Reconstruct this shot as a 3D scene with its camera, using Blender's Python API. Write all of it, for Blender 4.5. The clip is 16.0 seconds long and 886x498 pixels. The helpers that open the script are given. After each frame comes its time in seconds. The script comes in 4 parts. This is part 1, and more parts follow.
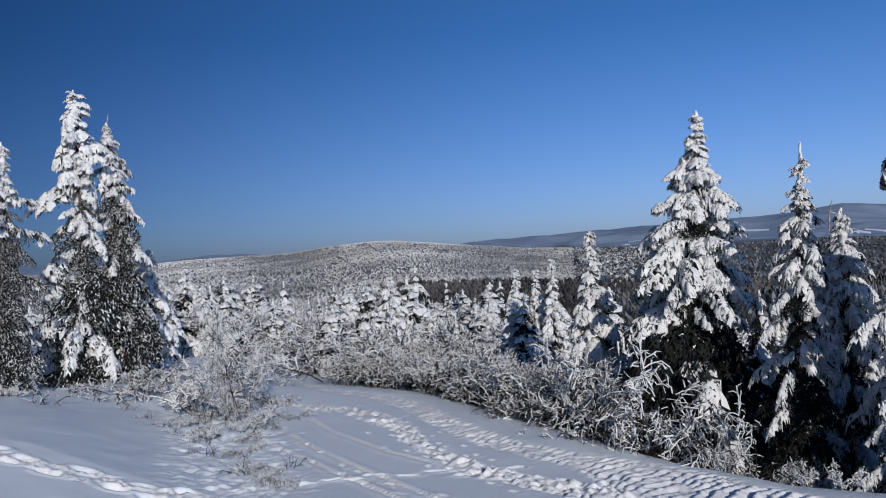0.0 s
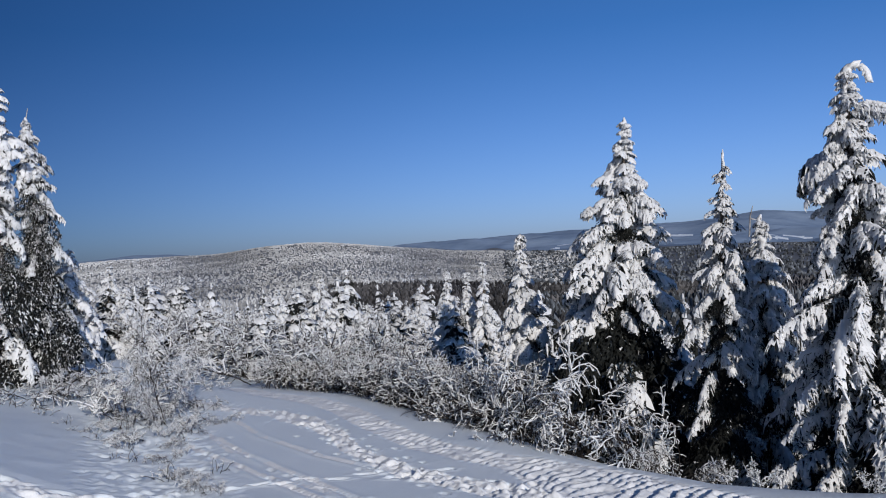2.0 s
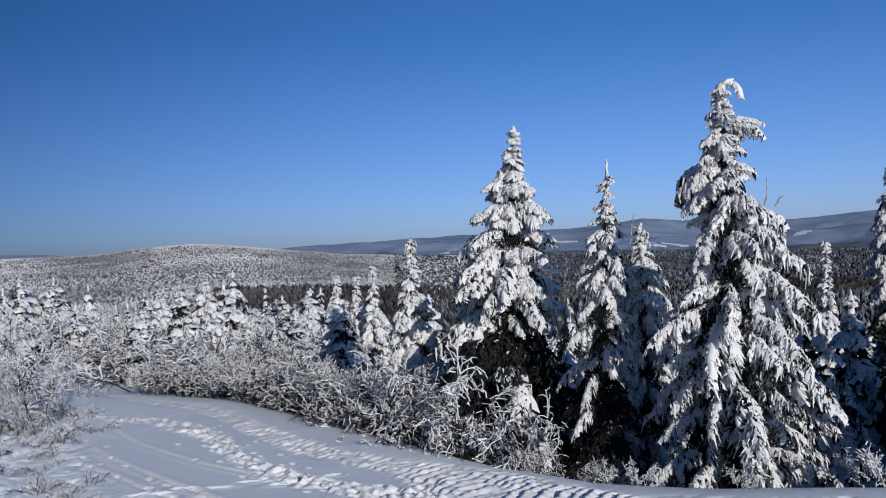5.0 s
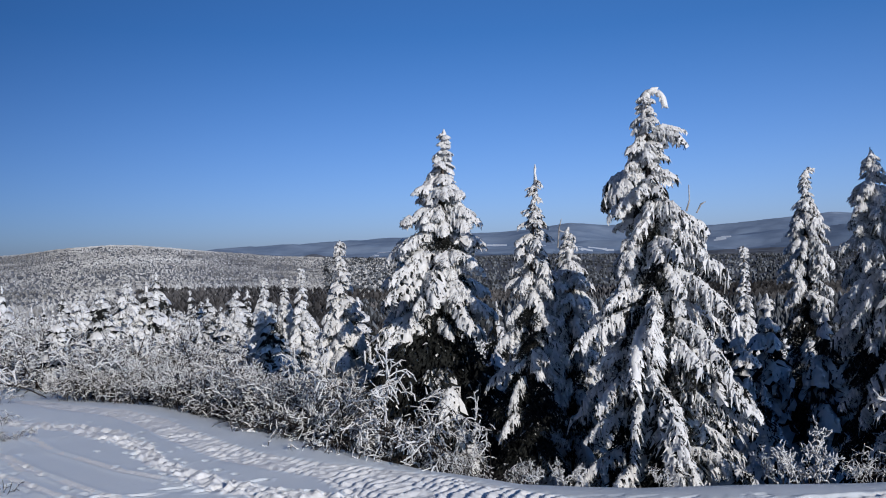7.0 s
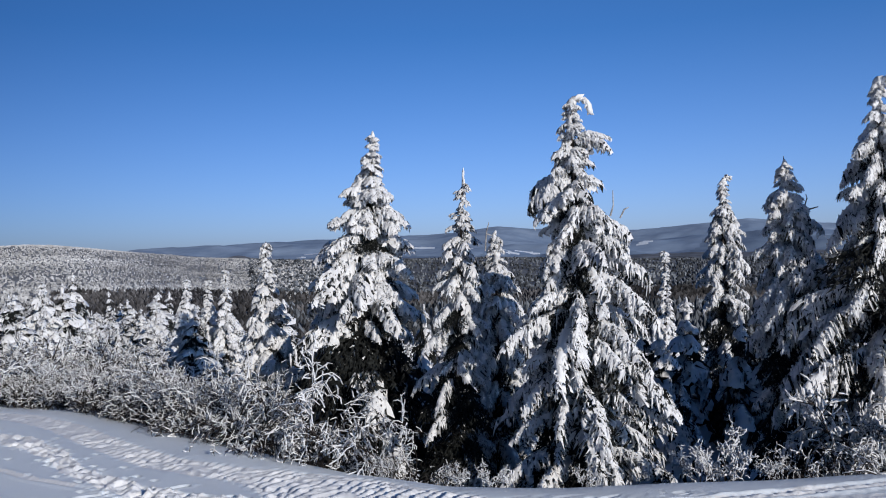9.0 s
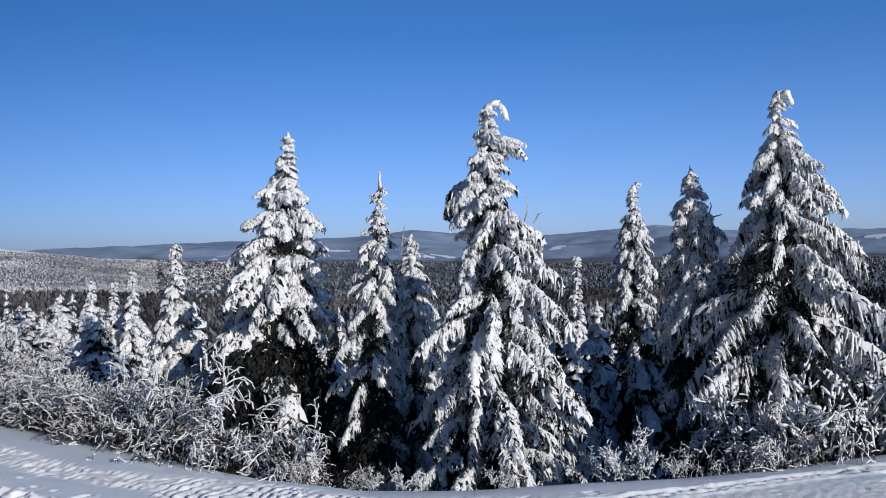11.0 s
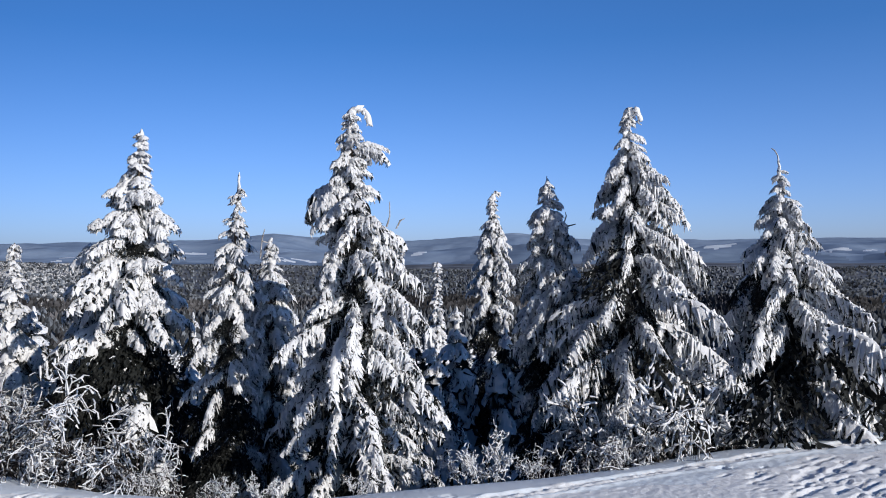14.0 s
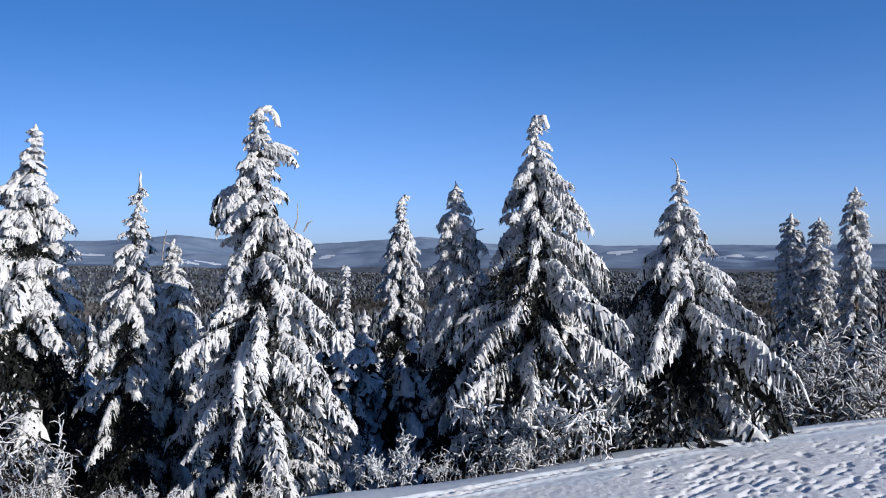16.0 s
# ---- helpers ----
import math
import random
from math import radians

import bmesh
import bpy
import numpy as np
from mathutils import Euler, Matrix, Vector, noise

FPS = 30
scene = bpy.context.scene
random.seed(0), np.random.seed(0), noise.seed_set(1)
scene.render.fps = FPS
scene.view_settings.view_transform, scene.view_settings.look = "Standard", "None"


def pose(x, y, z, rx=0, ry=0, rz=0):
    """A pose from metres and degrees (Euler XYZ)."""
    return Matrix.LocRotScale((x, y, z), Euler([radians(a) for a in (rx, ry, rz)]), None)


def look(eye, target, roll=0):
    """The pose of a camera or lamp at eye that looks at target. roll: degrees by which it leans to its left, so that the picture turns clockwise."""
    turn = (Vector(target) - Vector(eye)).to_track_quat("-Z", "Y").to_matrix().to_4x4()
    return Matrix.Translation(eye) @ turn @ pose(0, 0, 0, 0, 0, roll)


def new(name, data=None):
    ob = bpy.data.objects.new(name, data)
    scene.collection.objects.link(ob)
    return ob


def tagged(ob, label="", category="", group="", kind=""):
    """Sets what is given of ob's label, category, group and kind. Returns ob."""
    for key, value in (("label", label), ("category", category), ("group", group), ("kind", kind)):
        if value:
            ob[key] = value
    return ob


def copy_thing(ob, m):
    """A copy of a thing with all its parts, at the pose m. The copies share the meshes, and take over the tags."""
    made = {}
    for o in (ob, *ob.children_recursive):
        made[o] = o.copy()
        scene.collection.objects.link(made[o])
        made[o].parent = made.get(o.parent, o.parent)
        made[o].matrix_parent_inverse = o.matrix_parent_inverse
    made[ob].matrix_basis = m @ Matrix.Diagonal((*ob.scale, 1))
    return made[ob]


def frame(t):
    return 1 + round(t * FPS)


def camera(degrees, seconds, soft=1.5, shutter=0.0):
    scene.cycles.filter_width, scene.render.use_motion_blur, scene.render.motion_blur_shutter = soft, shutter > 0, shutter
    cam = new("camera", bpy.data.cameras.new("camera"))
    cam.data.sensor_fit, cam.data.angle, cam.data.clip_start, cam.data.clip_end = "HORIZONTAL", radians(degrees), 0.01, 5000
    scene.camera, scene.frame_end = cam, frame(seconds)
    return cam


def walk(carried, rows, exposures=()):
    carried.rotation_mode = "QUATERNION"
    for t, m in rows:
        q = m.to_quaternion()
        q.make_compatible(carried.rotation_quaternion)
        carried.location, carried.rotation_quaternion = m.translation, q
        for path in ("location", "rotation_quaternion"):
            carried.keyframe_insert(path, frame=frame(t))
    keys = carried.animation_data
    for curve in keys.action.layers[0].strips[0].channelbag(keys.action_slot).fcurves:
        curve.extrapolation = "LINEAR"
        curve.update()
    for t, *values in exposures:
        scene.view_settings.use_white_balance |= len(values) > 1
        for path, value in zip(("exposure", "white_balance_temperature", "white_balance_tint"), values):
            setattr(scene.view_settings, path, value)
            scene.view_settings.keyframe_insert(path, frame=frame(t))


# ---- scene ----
EYE = 1.65
cam = camera(55.46, 16.0, soft=1.0)
# seconds, and the camera's turn in degrees: it swings to the right on one spot
PATH = [
    (0.0, 90.813, 3.078, 16.831),
    (0.5, 90.788, 2.934, 15.758),
    (1.0, 90.775, 2.815, 14.483),
    (1.5, 90.761, 2.748, 13.250),
    (2.0, 90.742, 2.659, 12.176),
    (2.5, 90.755, 2.625, 11.226),
    (3.0, 90.742, 2.485, 10.173),
    (3.5, 90.745, 2.438, 8.971),
    (4.0, 90.722, 2.310, 7.577),
    (6.5, 90.730, 1.864, 1.025),
    (7.0, 90.744, 1.772, -0.060),
    (7.5, 90.755, 1.679, -1.491),
    (8.0, 90.761, 1.608, -2.530),
    (8.5, 90.778, 1.487, -3.507),
    (9.0, 90.786, 1.384, -4.965),
    (9.5, 90.815, 1.248, -6.507),
    (12.0, 90.976, 0.734, -13.715),
    (12.5, 91.022, 0.609, -15.369),
    (13.0, 91.053, 0.542, -16.819),
    (13.5, 91.116, 0.394, -18.543),
    (14.0, 91.166, 0.284, -20.078),
    (14.5, 91.214, 0.237, -21.318),
    (15.0, 91.267, 0.149, -22.912),
    (15.5, 91.342, 0.012, -24.642),
    (16.0, 91.407, -0.115, -26.286),
]
walk(cam, [(t, pose(0, 0, EYE, a, b, c)) for t, a, b, c in PATH], [(0.0, -0.42), (3.0, -0.33), (6.5, -0.31), (9.5, -0.18), (12.5, -0.05), (16.0, 0.06)])

# ---- world and sun ----
SUN_AZ, SUN_EL = 151.0, 17.6      # degrees right of the y axis; above level
world = bpy.data.worlds.new("world")
scene.world = world
world.use_nodes = True
wn = world.node_tree.nodes
wl = world.node_tree.links
sky = wn.new("ShaderNodeTexSky")
sky.sky_type = "NISHITA"
sky.sun_disc = False
sky.sun_elevation = radians(SUN_EL)
sky.sun_rotation = radians(SUN_AZ)
sky.altitude = 900
sky.air_density = 0.75
sky.dust_density = 2.4
sky.ozone_density = 5.0
sky_tint = wn.new("ShaderNodeMix")          # a cool cast
sky_tint.data_type, sky_tint.blend_type = "RGBA", "MULTIPLY"
sky_tint.inputs[0].default_value = 1.0
wl.new(sky.outputs[0], sky_tint.inputs[6])
sky_dir = wn.new("ShaderNodeTexCoord")
sky_up = wn.new("ShaderNodeSeparateXYZ")
wl.new(sky_dir.outputs["Generated"], sky_up.inputs[0])
sky_fade = wn.new("ShaderNodeMapRange")     # pale haze low down, deep blue overhead
sky_fade.inputs["From Min"].default_value = 0.0
sky_fade.inputs["From Max"].default_value = 0.26
wl.new(sky_up.outputs["Z"], sky_fade.inputs["Value"])
sky_hue = wn.new("ShaderNodeMix")
sky_hue.data_type = "RGBA"
sky_hue.inputs[6].default_value = (1.52, 1.34, 1.54, 1)
sky_hue.inputs[7].default_value = (0.58, 0.98, 1.29, 1)
wl.new(sky_fade.outputs[0], sky_hue.inputs[0])
wl.new(sky_hue.outputs[2], sky_tint.inputs[7])
# the sky deepens towards the left of the walk, away from the brighter haze on the right
sky_dot = wn.new("ShaderNodeVectorMath")
sky_dot.operation = "DOT_PRODUCT"
sky_dot.inputs[1].default_value = (0.88, 0.47, 0)
wl.new(sky_dir.outputs["Generated"], sky_dot.inputs[0])
sky_range = wn.new("ShaderNodeMapRange")
sky_range.interpolation_type = "SMOOTHSTEP"
sky_range.inputs["From Min"].default_value = -0.75
sky_range.inputs["From Max"].default_value = 1.0
wl.new(sky_dot.outputs["Value"], sky_range.inputs["Value"])
sky_side = wn.new("ShaderNodeMix")
sky_side.data_type = "RGBA"
sky_side.inputs[6].default_value = (0.145, 0.265, 0.345, 1)
sky_side.inputs[7].default_value = (1.90, 1.86, 1.84, 1)
wl.new(sky_range.outputs[0], sky_side.inputs[0])
sky_deep = wn.new("ShaderNodeVectorMath")
sky_deep.operation = "MULTIPLY"
wl.new(sky_tint.outputs[2], sky_deep.inputs[0])
wl.new(sky_side.outputs[2], sky_deep.inputs[1])
wl.new(sky_deep.outputs[0], wn["Background"].inputs[0])
wn["Background"].inputs[1].default_value = 0.072
sun_data = bpy.data.lights.new("sun", "SUN")
sun_data.energy = 3.9
sun_data.angle = radians(0.6)
sun_data.color = (1.0, 0.935, 0.855)
sun = new("sun", sun_data)
sun.matrix_world = look((60 * math.sin(radians(SUN_AZ)), 60 * math.cos(radians(SUN_AZ)), 60 * math.tan(radians(SUN_EL))), (0, 0, 0))


# ---- materials ----
def material(name, rough=0.7):
    m = bpy.data.materials.new(name)
    m.use_nodes = True
    b = m.node_tree.nodes["Principled BSDF"]
    b.inputs["Roughness"].default_value = rough
    return m, m.node_tree.nodes, m.node_tree.links, b


def noise_node(n, l, scale, detail=4, rough=0.55, coord="Object", stretch=None):
    tc = n.new("ShaderNodeTexCoord")
    t = n.new("ShaderNodeTexNoise")
    t.inputs["Scale"].default_value = scale
    t.inputs["Detail"].default_value = detail
    t.inputs["Roughness"].default_value = rough
    out = tc.outputs[coord]
    if stretch:
        mp = n.new("ShaderNodeMapping")
        mp.inputs["Scale"].default_value = stretch
        l.new(out, mp.inputs[0])
        out = mp.outputs[0]
    l.new(out, t.inputs["Vector"])
    return t.outputs["Fac"]


def ramp(n, l, fac, stops):
    r = n.new("ShaderNodeValToRGB")
    while len(r.color_ramp.elements) < len(stops):
        r.color_ramp.elements.new(0.5)
    for e, (p, c) in zip(r.color_ramp.elements, stops):
        e.position, e.color = p, (*c, 1)
    l.new(fac, r.inputs[0])
    return r.outputs[0]


def bump(n, l, b, fac, strength, distance):
    bp = n.new("ShaderNodeBump")
    bp.inputs["Strength"].default_value = strength
    bp.inputs["Distance"].default_value = distance
    l.new(fac, bp.inputs["Height"])
    prev = b.inputs["Normal"].links
    if prev:
        l.new(prev[0].from_socket, bp.inputs["Normal"])
    l.new(bp.outputs[0], b.inputs["Normal"])


def snow_material(name, scale, fine, strength, dark=(0.83, 0.86, 0.90), light=(0.90, 0.91, 0.93)):
    m, n, l, b = material(name, 0.55)
    c = ramp(n, l, noise_node(n, l, scale, 3), [(0.3, dark), (0.7, light)])
    l.new(c, b.inputs["Base Color"])
    b.inputs["Specular IOR Level"].default_value = 0.3
    bump(n, l, b, noise_node(n, l, fine, 5, 0.65), strength, 0.02)
    return m


def tinted(name, dark, light, scale, rough=0.8, lo=0.35, hi=0.7, strength=0.4, dist=0.01):
    m, n, l, b = material(name, rough)
    f = noise_node(n, l, scale, 5, 0.6)
    l.new(ramp(n, l, f, [(lo, dark), (hi, light)]), b.inputs["Base Color"])
    b.inputs["Specular IOR Level"].default_value = 0.2
    bump(n, l, b, noise_node(n, l, scale * 3.1, 4), strength, dist)
    return m


SNOW = snow_material("tree_snow", 6.0, 45.0, 0.45, (0.72, 0.73, 0.75), (0.84, 0.85, 0.87))
NEEDLE = tinted("frosted_needles", (0.010, 0.0115, 0.011), (0.038, 0.041, 0.040), 30.0, 0.8, 0.45, 0.85)
BARK = tinted("bark", (0.05, 0.038, 0.03), (0.16, 0.13, 0.11), 14.0)
TWIG = tinted("bare_twigs", (0.018, 0.014, 0.012), (0.06, 0.05, 0.045), 18.0)
FROSTED_TWIG = tinted("frosted_twig", (0.16, 0.15, 0.15), (0.6, 0.61, 0.63), 40.0)


def ground_material():
    m, n, l, b = material("snow_ground", 0.6)
    c = ramp(n, l, noise_node(n, l, 0.6, 4), [(0.3, (0.80, 0.865, 0.925)), (0.7, (0.86, 0.91, 0.955))])
    l.new(c, b.inputs["Base Color"])
    b.inputs["Specular IOR Level"].default_value = 0.3
    bump(n, l, b, noise_node(n, l, 3.0, 4, 0.5), 0.12, 0.05)
    bump(n, l, b, noise_node(n, l, 50.0, 4, 0.7), 0.4, 0.008)
    return m


GROUND = ground_material()


# Churned snow, its colour whitened to add to the sun on its facets.
def bright_trodden_material():
    m, n, l, b = material("bright_trodden_snow", 0.6)
    c = ramp(n, l, noise_node(n, l, 2.0, 4), [(0.3, (0.88, 0.89, 0.91)), (0.7, (0.93, 0.935, 0.94))])
    l.new(c, b.inputs["Base Color"])
    b.inputs["Specular IOR Level"].default_value = 0.3
    bump(n, l, b, noise_node(n, l, 18.0, 5, 0.6), 0.45, 0.02)
    bump(n, l, b, noise_node(n, l, 60.0, 4, 0.7), 0.3, 0.006)
    return m


BRIGHT_TRODDEN = bright_trodden_material()
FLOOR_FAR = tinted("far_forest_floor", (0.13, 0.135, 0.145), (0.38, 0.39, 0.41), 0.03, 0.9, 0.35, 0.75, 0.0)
# slightly blue: some haze over the plateau is put into this floor colour
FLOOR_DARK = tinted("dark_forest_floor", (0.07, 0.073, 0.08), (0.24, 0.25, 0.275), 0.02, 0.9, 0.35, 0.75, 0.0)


# The haze over the far hills is put into these base colours as blue.
def hazy_range_material(name, dark, light):
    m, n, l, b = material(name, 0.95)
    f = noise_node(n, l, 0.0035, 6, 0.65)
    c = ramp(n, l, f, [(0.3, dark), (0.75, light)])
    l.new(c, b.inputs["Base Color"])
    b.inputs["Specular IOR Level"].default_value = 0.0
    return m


HAZY_RANGE = hazy_range_material("hazy_far_range", (0.16, 0.23, 0.35), (0.36, 0.45, 0.58))
HAZY_SLOPES = hazy_range_material("hazy_wooded_slopes", (0.11, 0.16, 0.25), (0.28, 0.36, 0.47))


def frost_tree_material(name, dark, light):
    m, n, l, b = material(name, 0.85)
    g = n.new("ShaderNodeNewGeometry")
    mix = n.new("ShaderNodeMix")            # denser and thinner frost from stand to stand
    mix.data_type, mix.blend_type = "RGBA", "MULTIPLY"
    mix.inputs[0].default_value = 1.0
    l.new(ramp(n, l, g.outputs["Random Per Island"], [(0.2, dark), (0.95, light)]), mix.inputs[6])
    l.new(ramp(n, l, noise_node(n, l, 0.014, 4, 0.6, stretch=(1, 0.45, 1)), [(0.36, (0.5, 0.5, 0.5)), (0.62, (1.0, 1.0, 1.0))]), mix.inputs[7])
    l.new(mix.outputs[2], b.inputs["Base Color"])
    b.inputs["Specular IOR Level"].default_value = 0.1
    return m


FROST_TREE = frost_tree_material("frosted_far_trees", (0.36, 0.365, 0.375), (0.70, 0.71, 0.73))
# bluish grey: part of the distance haze is put into this tree colour
MIXED_TREE = frost_tree_material("hazy_grey_trees", (0.05, 0.055, 0.062), (0.25, 0.275, 0.31))
DARK_TREE = frost_tree_material("bare_far_trees", (0.04, 0.039, 0.041), (0.15, 0.146, 0.152))

# ---- mesh tools ----
def vnoise(x, y, seed=0):
    """Smooth random field, -1 to 1, one lattice cell a unit."""
    xi, yi = np.floor(x).astype(np.int64), np.floor(y).astype(np.int64)
    fx, fy = x - xi, y - yi
    fx, fy = fx * fx * (3 - 2 * fx), fy * fy * (3 - 2 * fy)

    def lattice(a, b):
        h = (a * 374761393 + b * 668265263 + seed * 974634777) & 0xFFFFFFFF
        h = ((h ^ (h >> 13)) * 1274126177) & 0xFFFFFFFF
        return ((h ^ (h >> 16)) & 0xFFFF) / 32767.5 - 1
    return (lattice(xi, yi) * (1 - fx) + lattice(xi + 1, yi) * fx) * (1 - fy) + (lattice(xi, yi + 1) * (1 - fx) + lattice(xi + 1, yi + 1) * fx) * fy


def fbm(x, y, seed=0, octaves=4):
    return sum(vnoise(x * 2 ** k, y * 2 ** k, seed + k) * 0.5 ** k for k in range(octaves))


def smooth01(t):
    t = np.clip(t, 0, 1)
    return t * t * (3 - 2 * t)


class Soup:
    """Triangles gathered in arrays, with a material index and a smooth flag for each."""

    def __init__(self):
        self.v, self.f, self.m, self.s, self.n = [], [], [], [], 0

    def add(self, v, f, mat=0, smooth=True):
        v, f = np.asarray(v, float), np.asarray(f, int)
        self.v.append(v)
        self.f.append(f + self.n)
        self.m.append(np.full(len(f), mat) if np.isscalar(mat) else mat)
        self.s.append(np.full(len(f), smooth) if np.isscalar(smooth) else smooth)
        self.n += len(v)

    def arrays(self):
        return np.concatenate(self.v), np.concatenate(self.f), np.concatenate(self.m), np.concatenate(self.s)

    def mesh(self, name, mats):
        return mesh_from(name, *self.arrays(), mats)


def mesh_from(name, v, f, m, s, mats):
    me = bpy.data.meshes.new(name)
    me.vertices.add(len(v))
    me.vertices.foreach_set("co", np.ascontiguousarray(v, dtype=np.float32).ravel())
    k = f.shape[1]
    me.loops.add(len(f) * k)
    me.polygons.add(len(f))
    me.loops.foreach_set("vertex_index", f.astype(np.int32).ravel())
    me.polygons.foreach_set("loop_start", np.arange(0, len(f) * k, k, dtype=np.int32))
    for mat in mats:
        me.materials.append(mat)
    me.polygons.foreach_set("material_index", np.asarray(m).astype(np.int32))
    me.polygons.foreach_set("use_smooth", np.asarray(s).astype(bool))
    me.update(calc_edges=True)
    me.validate()
    return me


def part(name, me, parent, label=""):
    ob = new(name, me)
    ob.parent = parent
    return tagged(ob, label) if label else ob


def tube(pts, rad, sides, rng=None, rough=0.0, squash=1.0, cap=True):
    """A tapering tube along pts: vertices and triangles."""
    pts = np.asarray(pts, float)
    k = len(pts)
    rad = np.broadcast_to(rad, (k,))
    tan = np.gradient(pts, axis=0)
    tan /= np.linalg.norm(tan, axis=1)[:, None] + 1e-9
    ref = np.array([0, 0, 1.0]) if abs(tan[0, 2]) < 0.9 else np.array([1.0, 0, 0])
    side = np.cross(tan, ref)
    side /= np.linalg.norm(side, axis=1)[:, None] + 1e-9
    up = np.cross(side, tan)
    a = np.arange(sides) * 2 * np.pi / sides
    r = rad[:, None] * np.ones(sides)
    if rng is not None and rough:
        r = r * (1 + rough * rng.uniform(-1, 1, r.shape))
    v = pts[:, None] + (side[:, None] * np.cos(a)[None, :, None] + up[:, None] * (np.sin(a) * squash)[None, :, None]) * r[:, :, None]
    v = v.reshape(-1, 3)
    i = np.arange(k - 1)[:, None] * sides
    j = np.arange(sides)
    j2 = (j + 1) % sides
    q = np.stack([i + j, i + j2, i + sides + j2, i + sides + j], -1).reshape(-1, 4)
    f = np.concatenate([q[:, [0, 1, 2]], q[:, [0, 2, 3]]])
    if cap:
        tip = pts[-1] + tan[-1] * rad[-1] * 0.9
        b0 = len(v)
        v = np.concatenate([v, [tip]])
        f = np.concatenate([f, np.stack([(k - 1) * sides + j, (k - 1) * sides + j2, np.full(sides, b0)], 1)])
    return v, f


# ---- the lie of the land ----
CREST_X = (-60, -9, -5.9, -3.85, -1.96, -0.24, 0.55, 1.43, 3.0, 4.0, 5.3, 7.5, 60)
CREST_Y = (13, 12.4, 10.9, 10.3, 8.5, 6.85, 6.35, 6.2, 6.12, 6.2, 6.45, 6.6, 6.6)
RIDGE = ((-60, -45, -37, -33, -29, -26.5, -23.8, -21.5, -20, -17.7, -16, -12.2, -6, 4, 17, 60), (0.1, 0.35, 0.65, 0.85, 0.98, 1.1, 1.42, 1.58, 1.6, 1.36, 1.14, 0.68, 0.3, 0.0, -0.3, -0.3))
RANGE_LINE = ((-60, -45, -36, -32, -26, -18, -14, -9, -2, 4, 8.7, 14, 17.5, 25, 30, 38, 60), (0.7, 0.8, 0.9, 1.2, 0.9, 0.5, 0.85, 1.4, 1.65, 1.75, 2.2, 1.8, 1.7, 2.2, 1.75, 1.65, 1.6))
STEPS = (20, 60, 150, 350, 550, 800, 1100, 1700, 2600, 3400, 4300, 4950)


def land(x, y):
    """Height of the ground without its small relief."""
    x, y = np.asarray(x, float), np.asarray(y, float)
    r, az = np.hypot(x, y), np.degrees(np.arctan2(x, y))
    d = (y - np.interp(x, CREST_X, CREST_Y)) / 0.22
    d = 0.22 * np.where(d > 30, d, np.log1p(np.exp(np.minimum(d, 30))))
    near = -np.interp(x, (-8, -2, 1), (0.085, 0.2, 0.42)) * d / (1 + d / 70)
    edge = np.interp(y, (0, 4, 5.5, 8.6, 12, 20), (-2.4, -2.7, -3.2, -5.4, -5.8, -7))
    near = near + 0.5 * smooth01((edge - x) / 3.0) * (1 - 0.5 * smooth01((y - 5.2) / 5.0)) - 0.03 * np.clip(edge - x - 2.0, 0, 8)
    rid, ran = np.interp(az, *RIDGE), np.interp(az, *RANGE_LINE)
    w = smooth01((az + 20) / 22)
    left = (-7.5 + 0 * az, -4.6 + 0 * az, -3.9 + 0 * az, -2.5 + 0 * az, -1.25 + 0 * az, 0.5 * rid - 0.3, rid, rid - 0.8, -0.2 + 0 * az, 0.2 + 0 * az, ran, ran - 0.3)
    right = (-14 + 0 * az, -8 + 0 * az, -6 + 0 * az, -3.2 + 0 * az, -2.0 + 0 * az, -1.2 + 0 * az, rid, 0.15 + 0 * az, 0.5 + 0 * az, 0.9 + 0 * az, ran, ran - 0.3)
    el = np.zeros_like(r)
    lr = np.log(np.clip(r, 20, 4949))
    ls = np.log(STEPS)
    for k in range(len(STEPS) - 1):
        t = (lr - ls[k]) / (ls[k + 1] - ls[k])
        inside = (t >= 0) & (t < 1)
        a = left[k] * (1 - w) + right[k] * w
        b = left[k + 1] * (1 - w) + right[k + 1] * w
        el = np.where(inside, a + (b - a) * (t * 0.5 + 0.5 * smooth01(t)), el)
    far = EYE + r * np.tan(np.radians(el))
    far = far + np.minimum(r, 2500) * 0.0022 * fbm(x / 160, y / 160, 5) * smooth01((r - 60) / 300)
    far = far + 30 * fbm(x / 520, y / 520, 15) * smooth01((r - 1500) / 600) * smooth01((4250 - r) / 500)
    far = far + 13 * np.exp(-((az + 8.7) / 1.2) ** 2 - ((r - 1440) / 150) ** 2)      # a dark wooded knoll
    return near + (far - near) * smooth01((r - 22) / 30)


def path_points(line, step):
    line = np.asarray(line, float)
    seg = np.linalg.norm(np.diff(line, axis=0), axis=1)
    s = np.concatenate([[0], np.cumsum(seg)])
    t = np.arange(0, s[-1], step)
    p = np.stack([np.interp(t, s, line[:, 0]), np.interp(t, s, line[:, 1])], 1)
    g = np.gradient(p, axis=0)
    return p, g / np.linalg.norm(g, axis=1)[:, None]


FOOTPATH = ((-5.2, 9.5), (-4.5, 9.2), (-3.9, 8.9), (-3.3, 8.4), (-2.8, 7.8), (-2.5, 7.2), (-2.05, 6.75), (-1.6, 6.3), (-1.2, 6.1), (-0.6, 5.7), (0.4, 5.2))
SLED_TRACK = ((-5.6, 11.2), (-4.7, 10.4), (-3.9, 9.9), (-3.2, 9.2), (-2.5, 8.2), (-1.8, 7.35), (-1.35, 7.0), (-0.9, 6.75), (-0.45, 6.35), (-0.1, 5.9), (0.5, 5.4))
